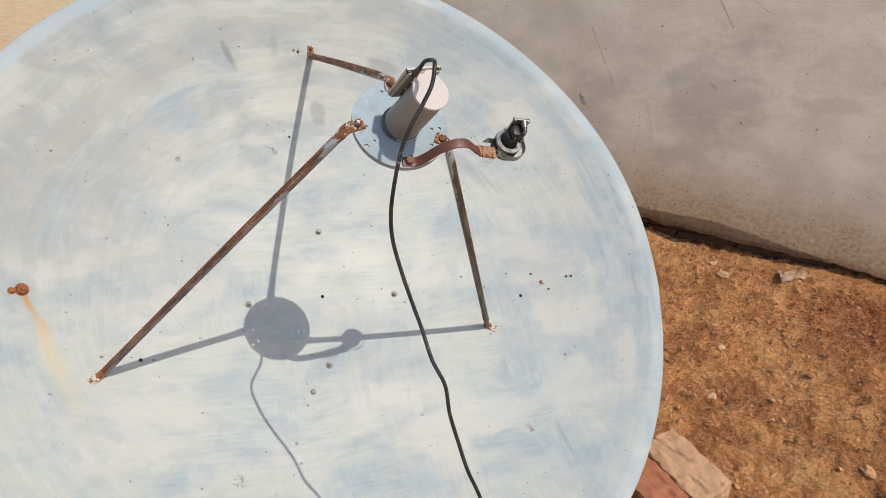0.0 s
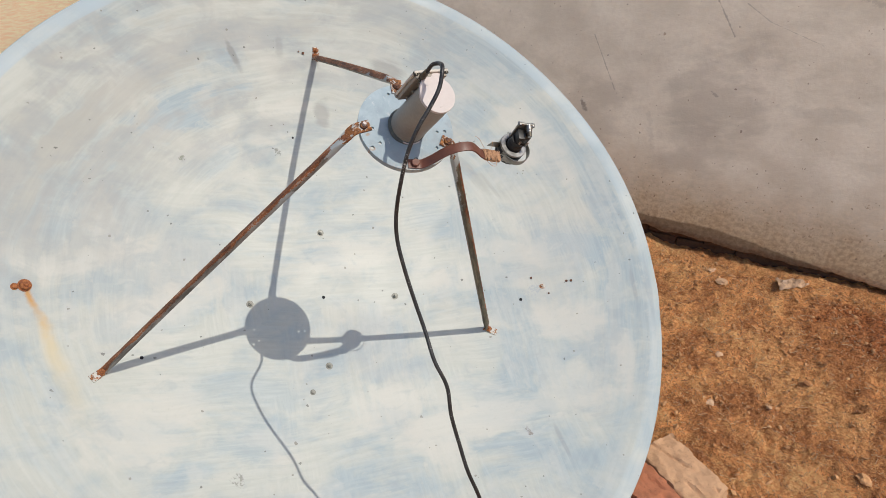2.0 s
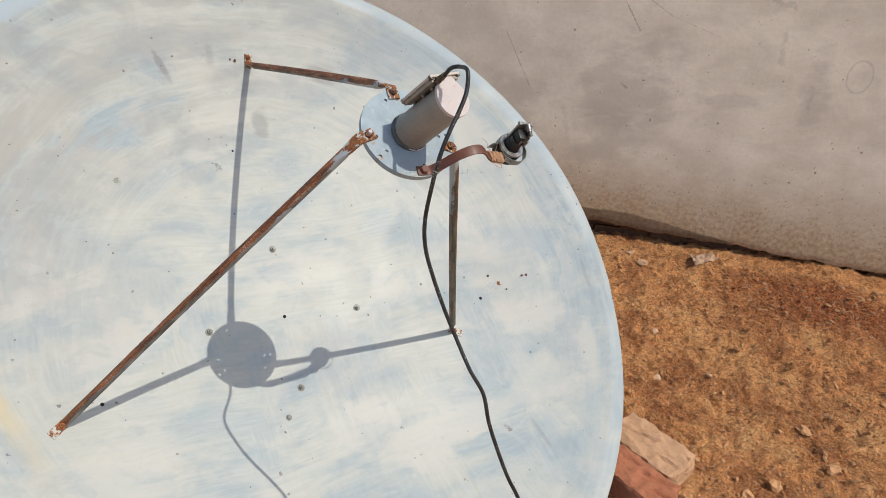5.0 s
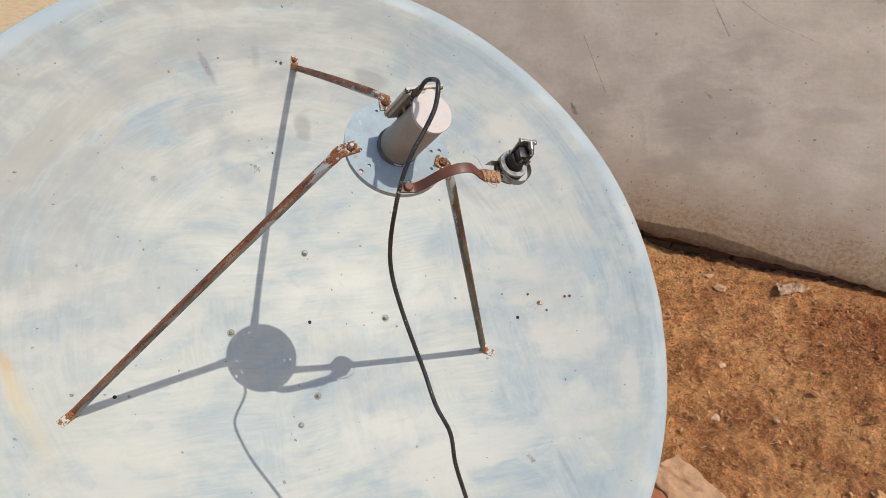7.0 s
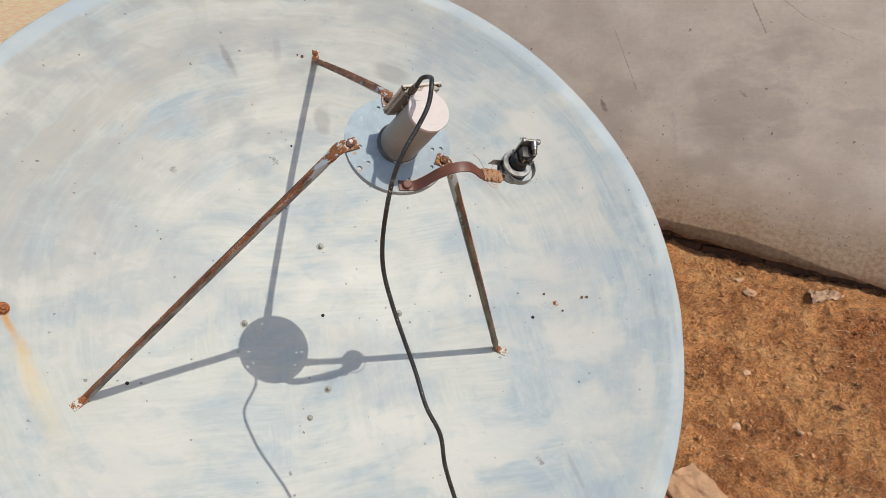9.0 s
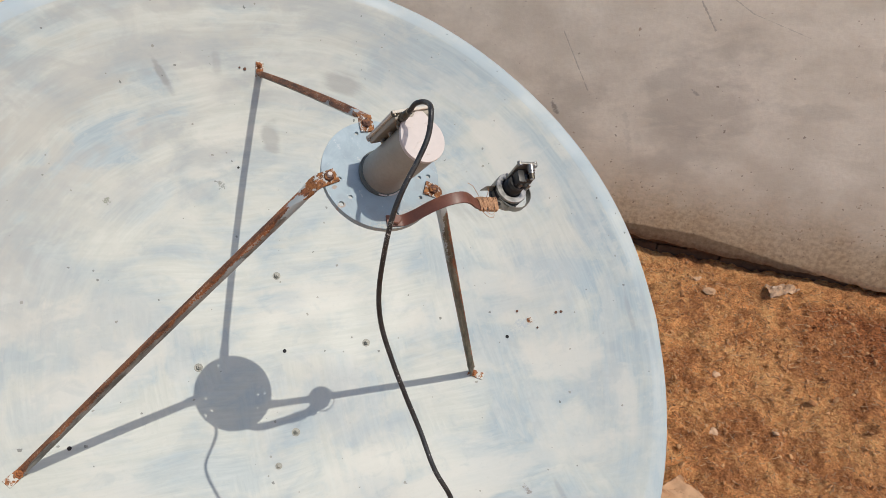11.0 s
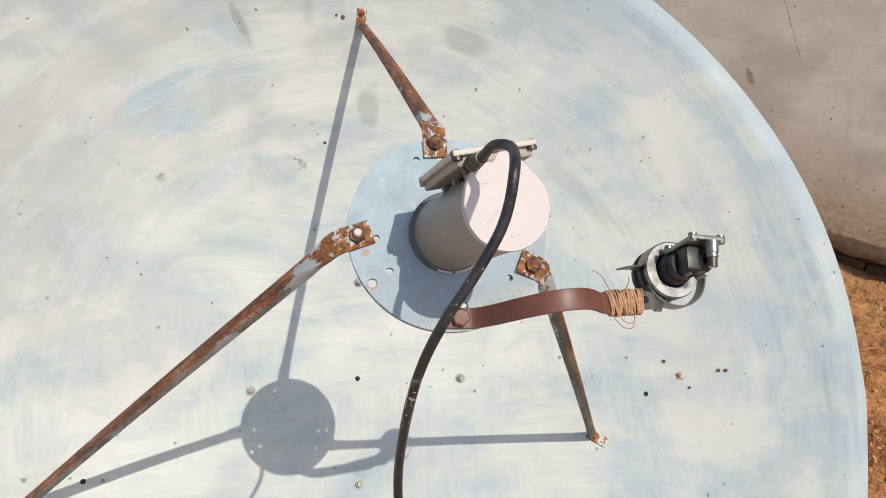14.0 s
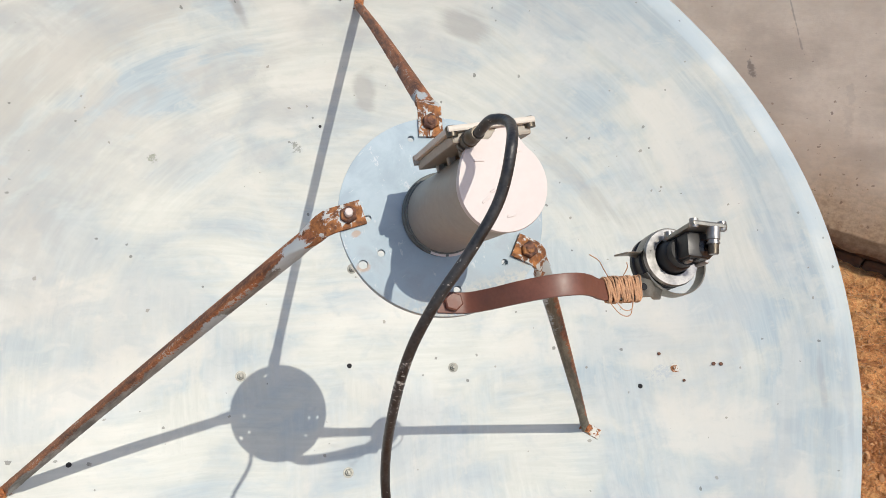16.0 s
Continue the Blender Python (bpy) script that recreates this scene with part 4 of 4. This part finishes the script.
# ---- flat bar that carries the second LNB ----
bracket = thing("bracket_bar", "red-oxide flat steel bar bolted to the plate, arching sideways", "bracket", DISH)
BAR = [on_plate(-0.020, -0.0110, 0.0042), on_plate(-0.0085, -0.0150, 0.0042), on_plate(0.004, -0.0190, 0.0050), Vector((0.016, -0.0225, 0.823)), Vector((0.030, -0.0260, 0.8485)), Vector((0.050, -0.0300, 0.8640)), Vector((0.070, -0.0345, 0.8660)), Vector((0.085, -0.0385, 0.8560)), Vector((0.096, -0.0425, 0.8450)), Vector((0.106, -0.0455, 0.8395)), Vector((0.125, -0.0490, 0.8330)), Vector((0.140, -0.0520, 0.8270))]
bm = bmesh.new()
line = smooth_line(BAR, 4)
st = []
for i, v in enumerate(line):
    t = (line[min(i + 1, len(line) - 1)] - line[max(i - 1, 0)]).normalized()
    w = Vector((0.24, 0.97, 0.0))
    w = (w - t * w.dot(t)).normalized()
    st.append((v, w.cross(t) * -1, 0.0087, 0.0016))
loft(bm, st, 12, 6.0)
part("bar", bm, M_STRAP, bracket, "red-brown painted flat bar")
bm = bmesh.new()
hex_bolt(bm, axes(on_plate(-0.0085, -0.0150, 0.0060), PLATE_N, (1, 0.5, 0)), 0.0135, 0.006)
part("bolt", bm, M_STRAP, bracket, "painted hex bolt")
# thread wound round the joint
bm = bmesh.new()
rng = random.Random(7)
for k in range(34):
    s = k / 33
    c = Vector((0.104, -0.0450, 0.8400)).lerp(Vector((0.139, -0.0518, 0.8275)), s)
    t = Vector((0.35, -0.068, -0.125)).normalized()
    w = Vector((0.24, 0.97, 0)).normalized()
    w = (w - t * w.dot(t)).normalized()
    u = w.cross(t)
    lean = rng.uniform(-0.004, 0.004)
    grow = rng.uniform(0.0, 0.0013)
    pts = []
    for i in range(16):
        a = 2 * math.pi * i / 16
        ca, sa = math.cos(a), math.sin(a)
        pts.append(c + w * math.copysign(abs(ca) ** 0.55, ca) * (0.0097 + grow) + u * math.copysign(abs(sa) ** 0.55, sa) * (0.0030 + grow) + t * lean * ca)
    pts.append(pts[0])
    loft(bm, [(p, t, 0.00075, 0.00075) for p in pts], 6, 2.0)
part("thread_winding", bm, M_THREAD, bracket, "tan thread wound tightly round the joint")
for pts in ([(0.108, -0.036, 0.845), (0.102, -0.028, 0.853), (0.098, -0.022, 0.858), (0.091, -0.016, 0.861)], [(0.110, -0.055, 0.839), (0.113, -0.064, 0.840), (0.121, -0.066, 0.838), (0.127, -0.060, 0.835)], [(0.122, -0.040, 0.840), (0.125, -0.034, 0.848), (0.124, -0.030, 0.852)], [(0.105, -0.055, 0.838), (0.111, -0.067, 0.837), (0.120, -0.070, 0.835), (0.128, -0.061, 0.832)]):
    bm = bmesh.new()
    tube(bm, pts, 0.00042, 6, 4)
    part("loose_thread", bm, M_THREAD, bracket, "loose thread end")

# ---- Ku-band LNB in its clamp ----
KU_O = Vector((0.1870, -0.0385, 0.8080))
KU_A = Vector((0.02, 0.03, 1.0)).normalized()
KU = axes(KU_O, KU_A, (0.93, -0.37, 0))
KU_HORN = Matrix.Translation((-0.0030, 0.0012, 0)) @ Matrix.Diagonal((0.88, 0.88, 1, 1))
ku = thing("satellite_receiver", "small black and chrome satellite LNB held in a ring clamp", "LNB", DISH @ KU)
bm = bmesh.new()
lathe(bm, [(0.0240, -0.012), (0.0240, 0.010), (0.0285, 0.010), (0.0288, 0.007), (0.0265, 0.006), (0.0265, 0.003), (0.0285, 0.002), (0.0285, -0.002), (0.0265, -0.003), (0.0265, -0.009), (0.0285, -0.010), (0.0285, -0.014), (0.0240, -0.014)], KU_HORN, 56, True)
part("horn", bm, M_BLACK, ku, "black ribbed feed horn")
bm = bmesh.new()
lathe(bm, [(0.0286, 0.0095), (0.0290, 0.0120), (0.0280, 0.0138), (0.0185, 0.0140), (0.0175, 0.0110), (0.0160, 0.0100), (0.0, 0.0100), (0, 0.0085), (0.0280, 0.0085)], KU_HORN, 56)
part("front_ring", bm, M_CHROME, ku, "bright metal flange")
bm = bmesh.new()
lathe(bm, [(0.0165, 0.009), (0.0165, 0.022), (0.0155, 0.025), (0.0145, 0.026), (0.0145, 0.034), (0.0, 0.034)], KU_HORN, 40)
part("neck", bm, M_BLACK, ku, "black neck")
bm = bmesh.new()
box(bm, Matrix.Translation((-0.0005, 0.0025, 0.0370)), (0.021, 0.021, 0.026), 0.003, 2)
part("body", bm, M_BLACK, ku, "black moulded body")
for dx in (-0.007, 0.0):
    bm = bmesh.new()
    box(bm, Matrix.Translation((dx, -0.0082, 0.036)), (0.0022, 0.0024, 0.020), 0.0007, 1)
    part("rib", bm, M_BLACK, ku, "", False)
bm = bmesh.new()
box(bm, Matrix.Translation((0.0055, 0.0005, 0.0425)), (0.017, 0.018, 0.0200), 0.0048, 1)
part("screen", bm, M_CASTING, ku, "dark metal end of the body with chamfered corners", False)
for px, py in ((0.0110, -0.0080), (-0.0035, -0.0080)):
    bm = bmesh.new()
    lathe(bm, [(0, 0.028), (0.0026, 0.028), (0.0026, 0.0405), (0.0018, 0.0420), (0, 0.0420)], Matrix.Translation((px, py, 0)), 12)
    part("boss", bm, M_CHROME, ku, "small bright screw boss")
bm = bmesh.new()
box(bm, Matrix.Translation((0.002, 0.0150, 0.0405)) @ Matrix.Rotation(radians(-3), 4, "X"), (0.031, 0.0042, 0.046), 0.0016, 2)
cover = part("cover", bm, M_STEEL, ku, "grey metal cover plate", False)
for x, z in ((-0.0105, 0.0595), (0.0150, 0.0595), (-0.0105, 0.022), (0.0150, 0.022)):
    bm = bmesh.new()
    lathe(bm, [(0, -0.006), (0.0036, -0.006), (0.0036, 0.0), (0.0028, 0.0015), (0, 0.0015)], Matrix.Translation((x, 0.0140, z)) @ Matrix.Rotation(radians(90), 4, "X"), 14)
    part("screw", bm, M_CHROME, cover, "bright screw")
bm = bmesh.new()
lathe(bm, [(0, -0.002), (0.0064, -0.002), (0.0064, 0.010), (0.0054, 0.0105), (0.0054, 0.0125), (0.0062, 0.0128), (0.0062, 0.0145), (0.0048, 0.0148), (0.0048, 0.024), (0.0040, 0.0252), (0, 0.0252)], Matrix.Translation((0.0065, 0.0130, 0.0600)) @ Matrix.Rotation(radians(97), 4, "X") @ Matrix.Scale(0.82, 4), 24)
part("connector", bm, M_CHROME, ku, "chrome F connector pointing down")
bm = bmesh.new()
lathe(bm, [(0, 0.0246), (0.0046, 0.0246), (0.0050, 0.015), (0.0050, 0.0245)], Matrix.Translation((0.0065, 0.0130, 0.0600)) @ Matrix.Rotation(radians(97), 4, "X") @ Matrix.Scale(0.82, 4), 20)
part("thread", bm, M_BRASS, ku, "dull threaded tip")

clamp = thing("ring_clamp", "bent grey steel band clamp round the small LNB", "clamp", DISH @ KU)
bm = bmesh.new()
st = []
for k in range(61):
    a = radians(-152 + 322 * k / 60)
    r = 0.0278 + 0.0040 * max(0.0, math.cos(a + 0.5))
    st.append((Vector((r * math.cos(a), r * math.sin(a), 0.003)), Vector((math.cos(a), math.sin(a), 0)), 0.0068, 0.0008))
end = st[-1][0]
for s in (0.008, 0.016, 0.025):
    st.append((end + Vector((-0.85, -0.18, 0.25)) * s, Vector((-0.2, 0.97, 0.1)), 0.0085, 0.0008))
loft(bm, st, 10, 6.0)
part("band", bm, M_STEEL, clamp, "grey steel band with a free end")
bm = bmesh.new()
tail_a = KU.inverted() @ Vector((0.112, -0.0470, 0.8355))
tail_b = KU.inverted() @ Vector((0.150, -0.0530, 0.8215))
a = radians(-152)
tail_c = Vector((0.0312 * math.cos(a), 0.0312 * math.sin(a), 0.000))
tail_m = KU.inverted() @ Vector((0.1590, -0.0575, 0.8160))
wide = KU.to_3x3().inverted() @ Vector((0.10, 0.30, 0.95))
loft(bm, [(v, wide, 0.0092, 0.0009) for v in smooth_line([tail_a, tail_b, tail_m, tail_c], 5)], 10, 6.0)
part("tail", bm, M_STEEL, clamp, "steel tail tied to the bar")
# black disc in place of the shade inside the tail's hole
bm = bmesh.new()
lathe(bm, [(0, 0), (0.0032, 0), (0.0032, 0.0012), (0, 0.0012)], KU.inverted() @ axes(Vector((0.1465, -0.0520, 0.8245)), (0.1, 0.25, 0.96), (1, 0, 0)), 14)
part("bolt_hole_disc", bm, M_HOLE_SHADE, clamp, "black disc for the shade in a bolt hole")


# ---- ground, wall ----
def ground_height(x, y):
    near = math.exp(-(((x - 1.1) / 1.6) ** 2 + ((y - 0.8) / 1.6) ** 2))
    tilt = max(-0.035, min(0.035, 0.07 * (x - 1.08) + 0.045 * (y - 1.05)))
    z = tilt * math.exp(-(((x - 1.15) / 0.8) ** 2 + ((y - 1.0) / 0.8) ** 2))
    z += 0.018 * noise.noise(Vector((x * 2.3, y * 2.3, 0.3)))
    z += near * (0.015 * noise.noise(Vector((x * 8, y * 8, 1.7))) + 0.017 * noise.noise(Vector((x * 24, y * 24, 4.1))) + 0.013 * noise.noise(Vector((x * 48, y * 48, 8.1))) + 0.004 * noise.noise(Vector((x * 95, y * 95, 2.1))))
    # loose earth banked against the wall's foot
    back = y - (1.461 + 0.0875 * (x - 0.9))
    if -0.25 < back < 0.3 and -0.5 < x < 2.2:
        z += (0.030 - 0.022 * max(0.0, min(1.0, (x - 0.5) / 0.6))) * math.exp(-((back - 0.03) / 0.055) ** 2) * (1 + 0.8 * noise.noise(Vector((x * 7, 3.0, 0.5))))
    # an old rut that runs away from the dish
    s = (x - 1.254) * 0.264 + (y - 0.548) * 0.965
    if 1.12 < x < 1.42:
        z += 0.016 * math.exp(-((s - 0.016) / 0.022) ** 2) - 0.014 * math.exp(-((s + 0.012) / 0.012) ** 2)
    return z - 0.004


def spread(lo, hi, step, reach):
    out = list(np.arange(lo, hi, step))
    d, a, b = step, lo, out[-1]
    while d < reach:
        d *= 1.32
        a, b = a - d, b + d
        out = [a, *out, b]
    return out


gx, gy = spread(0.45, 2.1, 0.0065, 90.0), spread(0.05, 1.6, 0.0065, 90.0)
verts = [(x, y, ground_height(x, y)) for y in gy for x in gx]
w = len(gx)
faces = [(j * w + i, j * w + i + 1, (j + 1) * w + i + 1, (j + 1) * w + i) for j in range(len(gy) - 1) for i in range(w - 1)]
mesh = bpy.data.meshes.new("ground")
mesh.from_pydata(verts, [], faces)
mesh.materials.append(M_SOIL)
mesh.polygons.foreach_set("use_smooth", [True] * len(mesh.polygons))
tagged(new("ground", mesh), "dry brown earth with clods and straw, pale sand further off", "ground", kind="structure")

WALL_Y, WALL_X0, WALL_X1, WALL_H = 1.461, -2.0, 5.0, 2.3
WALL_POSE = Matrix.Translation((0.9, WALL_Y, 0)) @ pose(0, 0, 0, -4.7, 0, 5.0) @ Matrix.Translation((-0.9, -WALL_Y, 0))


def foot_edge(x):
    return 0.066 - max(-0.045, min(0.035, 0.046 * (x - 0.9))) + 0.010 * noise.noise(Vector((x * 3.0, 0, 2))) + 0.012 * noise.noise(Vector((x * 14.0, 1, 2))) + 0.006 * noise.noise(Vector((x * 45.0, 2, 2)))


bm = bmesh.new()
xs = [*np.arange(WALL_X0, -0.2, 0.2), *np.arange(-0.2, 2.4, 0.012), *np.arange(2.4, WALL_X1 + 0.01, 0.2)]
levels = [0.0, 0.004, 0.012, 0.03, 0.06, 0.10, 0.16, 0.25, 0.36, 0.5, 0.7, 0.95, 1.25, 1.6, 2.0]
grid = []
for x in xs:
    col = []
    e = foot_edge(x)
    for h in levels:
        y = WALL_Y + 0.004 * noise.noise(Vector((x * 2.0, h * 2.0, 5.0))) + 0.0016 * noise.noise(Vector((x * 9.0, h * 9.0, 6.0)))
        y += 0.006 * max(0.0, 1 - h / 0.012)
        y -= 0.003 * math.exp(-((h - 0.05) / 0.06) ** 2)
        col.append(bm.verts.new((x, y, e + h)))
    col.append(bm.verts.new((x, WALL_Y, WALL_H)))
    col.append(bm.verts.new((x, WALL_Y + 0.23, WALL_H)))
    col.append(bm.verts.new((x, WALL_Y + 0.23, e)))
    grid.append(col)
for p, q in zip(grid, grid[1:]):
    k = len(p)
    for i in range(k):
        bm.faces.new((p[i], q[i], q[(i + 1) % k], p[(i + 1) % k]))
bm.faces.new(grid[0])
bm.faces.new(grid[-1][::-1])
wall = tagged(part("wall_north", bm, M_WALL), "grey cement-plastered wall, scuffed and mud-splashed at its foot", "wall", kind="structure")
wall.matrix_world = WALL_POSE
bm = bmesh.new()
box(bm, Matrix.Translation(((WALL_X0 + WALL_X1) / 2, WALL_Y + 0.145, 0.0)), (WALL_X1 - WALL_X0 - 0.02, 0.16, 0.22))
footing = tagged(part("wall_footing", bm, M_FOOT, None, "", False), "recessed earth-stained brick footing under the wall, darkened for its shade", "footing", kind="structure")
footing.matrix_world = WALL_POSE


# ---- bricks, stones and litter ----
def rough_block(size, seed, cuts=7, amount=0.006, chip=0.02):
    """A worn block with broken edges."""
    bm = bmesh.new()
    bmesh.ops.create_cube(bm, size=1.0)
    bmesh.ops.subdivide_edges(bm, edges=bm.edges[:], cuts=cuts, use_grid_fill=True)
    for v in bm.verts:
        u = Vector((v.co.x * size[0], v.co.y * size[1], v.co.z * size[2]))
        corner = sorted(0.5 - abs(c) for c in v.co)
        edge = max(0.0, 1 - (corner[0] + corner[1]) / 0.16)
        k = noise.noise(u * 26 + Vector((seed, 0, 0))) * 0.5 + 0.5
        u *= 1 - edge * chip * (0.6 + 2.2 * k)
        u += Vector((noise.noise(u * 30 + Vector((seed, 3, 0))), noise.noise(u * 30 + Vector((seed, 9, 1))), noise.noise(u * 34 + Vector((seed, 5, 7))))) * amount
        u += Vector((noise.noise(u * 95 + Vector((seed, 3, 0))), noise.noise(u * 95 + Vector((seed, 9, 1))), noise.noise(u * 95 + Vector((seed, 5, 7))))) * 0.0035
        gouge = noise.noise(Vector((u.x * 9 + u.y * 14 + seed, u.y * 44 - u.x * 12, seed)))
        if u.z > 0 and gouge > 0.28:
            u.z -= min(0.007, (gouge - 0.28) * 0.07)
        v.co = u
    return bm


pale = part("brick", rough_block((0.225, 0.125, 0.075), 2.0, 26, 0.006, 0.03), M_PALE)
tagged(pale, "chipped dusty tan brick lying on the earth by the dish", "brick", "bricks by the dish")
pale.matrix_world = pose(0.962, 0.268, ground_height(0.962, 0.268) + 0.036, 3, -2, -33)
red = part("brick", rough_block((0.225, 0.108, 0.072), 6.0, 26, 0.006, 0.03), M_RED)
tagged(red, "broken red clay brick lying on the earth by the dish", "brick", "bricks by the dish")
red.matrix_world = pose(0.935, 0.135, ground_height(0.935, 0.135) + 0.034, -2, 2, -28)


def stone_mesh(bm, place, size, seed, turn):
    made = bmesh.ops.create_icosphere(bm, subdivisions=2, radius=1.0)
    m = Matrix.Translation(place) @ Matrix.Rotation(turn, 4, "Z")
    for v in made["verts"]:
        k = 1 + 0.75 * noise.noise(v.co * 1.3 + Vector((seed, seed, 0)))
        v.co = m @ Vector((v.co.x * size[0] * k, v.co.y * size[1] * k, v.co.z * size[2] * k))


STONES = [(0.822, 1.300, 0.030, 0.020, 0.014, "angular pale stone near the wall"), (0.914, 0.888, 0.018, 0.014, 0.008, "small pale stone chip on the earth"),
          (0.952, 0.640, 0.017, 0.015, 0.008, "small round whitish stone on the earth"), (1.382, 0.534, 0.024, 0.020, 0.012, "grey-brown stone on the earth"),
          (1.452, 0.410, 0.030, 0.020, 0.014, "brown stone on the earth"), (1.303, 0.306, 0.022, 0.020, 0.015, "reddish clod on the earth"),
          (1.230, 0.240, 0.026, 0.022, 0.013, "grey stone on the earth"), (1.110, 0.710, 0.010, 0.008, 0.006, "tiny pale chip on the earth"), (0.764, 1.371, 0.020, 0.012, 0.009, "flat stone near the wall")]
for i, (x, y, a, b, c, label) in enumerate(STONES):
    bm = bmesh.new()
    stone_mesh(bm, (0, 0, 0), (a * 0.82, b * 0.82, c), 3.7 * i, 0.9 * i)
    ob = part("stone", bm, M_CHIP if i in (0, 1, 2, 7, 8) else M_STONE, None, "", False)
    ob.matrix_world = pose(x, y, ground_height(x, y) + c * 0.45)
    tagged(ob, label, "stone", "stones on the ground")

# a crumpled scrap by the wall
bm = bmesh.new()
bmesh.ops.create_grid(bm, x_segments=16, y_segments=10, size=0.5)
for v in bm.verts:
    x, y = v.co.x, v.co.y
    v.co = Vector((x * 0.105 * (1 - 0.3 * y), y * 0.045 * (1.15 - 0.9 * x), 0.010 + 0.021 * noise.noise(Vector((x * 5.5, y * 5, 2.2))) + 0.007 * noise.noise(Vector((x * 11, y * 9, 3)))))
bmesh.ops.solidify(bm, geom=bm.faces[:], thickness=0.0012)
scrap = part("plastic_scrap", bm, M_FOIL, None, "", False)
scrap.matrix_world = pose(1.047, 1.392, ground_height(1.047, 1.392) + 0.004, 0, 0, 36)
tagged(scrap, "crumpled dirty scrap of thin plastic by the wall", "litter")

rng = random.Random(21)
bm = bmesh.new()
bmesh.ops.create_icosphere(bm, subdivisions=1, radius=1.0)
ball = [v.co.copy() for v in bm.verts]
ball_faces = [[v.index for v in f.verts] for f in bm.faces]
bm.free()
verts, faces = [], []
for i in range(6000):
    x, y = rng.uniform(0.55, 2.1), rng.uniform(0.0, 1.45)
    s = 0.0012 + 0.0082 * rng.random() ** 5
    m = Matrix.Translation((x, y, ground_height(x, y) + s * 0.3)) @ Euler((rng.random(), rng.random(), rng.random() * 6)).to_matrix().to_4x4()
    k = (rng.uniform(0.8, 1.6), rng.uniform(0.7, 1.1), rng.uniform(0.4, 0.8))
    o = len(verts)
    for v in ball:
        j = rng.uniform(0.65, 1.25) * s
        verts.append(m @ Vector((v.x * k[0] * j, v.y * k[1] * j, v.z * k[2] * j)))
    faces += [[o + q for q in f] for f in ball_faces]
mesh = bpy.data.meshes.new("pebbles")
mesh.from_pydata(verts, [], faces)
mesh.materials.append(M_STONE)
tagged(new("pebbles", mesh), "scattered brown pebbles and clods on the earth", "pebbles", kind="stuff")

verts, faces = [], []
for i in range(5200):
    x, y, a = rng.uniform(0.55, 2.1), rng.uniform(0.0, 1.44), rng.uniform(0, 6.3)
    ln, wd, bend = rng.uniform(0.005, 0.020) * rng.choice((0.6, 1, 1, 1.6)), rng.uniform(0.0005, 0.0012), rng.uniform(-0.5, 0.5)
    z = ground_height(x, y) + rng.uniform(0.001, 0.004)
    base = len(verts)
    for k in range(4):
        s = k / 3 - 0.5
        ux, uy = math.cos(a + bend * s), math.sin(a + bend * s)
        cx, cy, cz = x + ux * ln * s, y + uy * ln * s, z + 0.004 * math.sin(3 * s + bend * 4) * rng.uniform(0.2, 1)
        verts += [(cx - uy * wd, cy + ux * wd, cz), (cx + uy * wd, cy - ux * wd, cz), (cx, cy, cz + wd * 1.4)]
    for k in range(3):
        o = base + 3 * k
        for p, q in ((0, 1), (1, 2), (2, 0)):
            faces.append((o + p, o + q, o + 3 + q, o + 3 + p))
mesh = bpy.data.meshes.new("straw")
mesh.from_pydata(verts, [], faces)
mesh.materials.append(M_STRAW)
tagged(new("straw", mesh), "short bits of dry straw and stalks on the earth", "straw", kind="stuff")

# ---- footing bricks ----
def course_brick(seed):
    bm = bmesh.new()
    box(bm, Matrix(), (0.227, 0.10, 0.074), 0.008, 2)
    bmesh.ops.subdivide_edges(bm, edges=[e for e in bm.edges if e.calc_length() > 0.05], cuts=5, use_grid_fill=True)
    for v in bm.verts:
        v.co += Vector((noise.noise(v.co * 40 + Vector((seed, 0, 0))), noise.noise(v.co * 40 + Vector((0, seed, 0))), noise.noise(v.co * 40 + Vector((0, 0, seed))))) * 0.009
    mesh = bpy.data.meshes.new("brick")
    bm.to_mesh(mesh)
    bm.free()
    mesh.materials.append(M_FOOT)
    return mesh


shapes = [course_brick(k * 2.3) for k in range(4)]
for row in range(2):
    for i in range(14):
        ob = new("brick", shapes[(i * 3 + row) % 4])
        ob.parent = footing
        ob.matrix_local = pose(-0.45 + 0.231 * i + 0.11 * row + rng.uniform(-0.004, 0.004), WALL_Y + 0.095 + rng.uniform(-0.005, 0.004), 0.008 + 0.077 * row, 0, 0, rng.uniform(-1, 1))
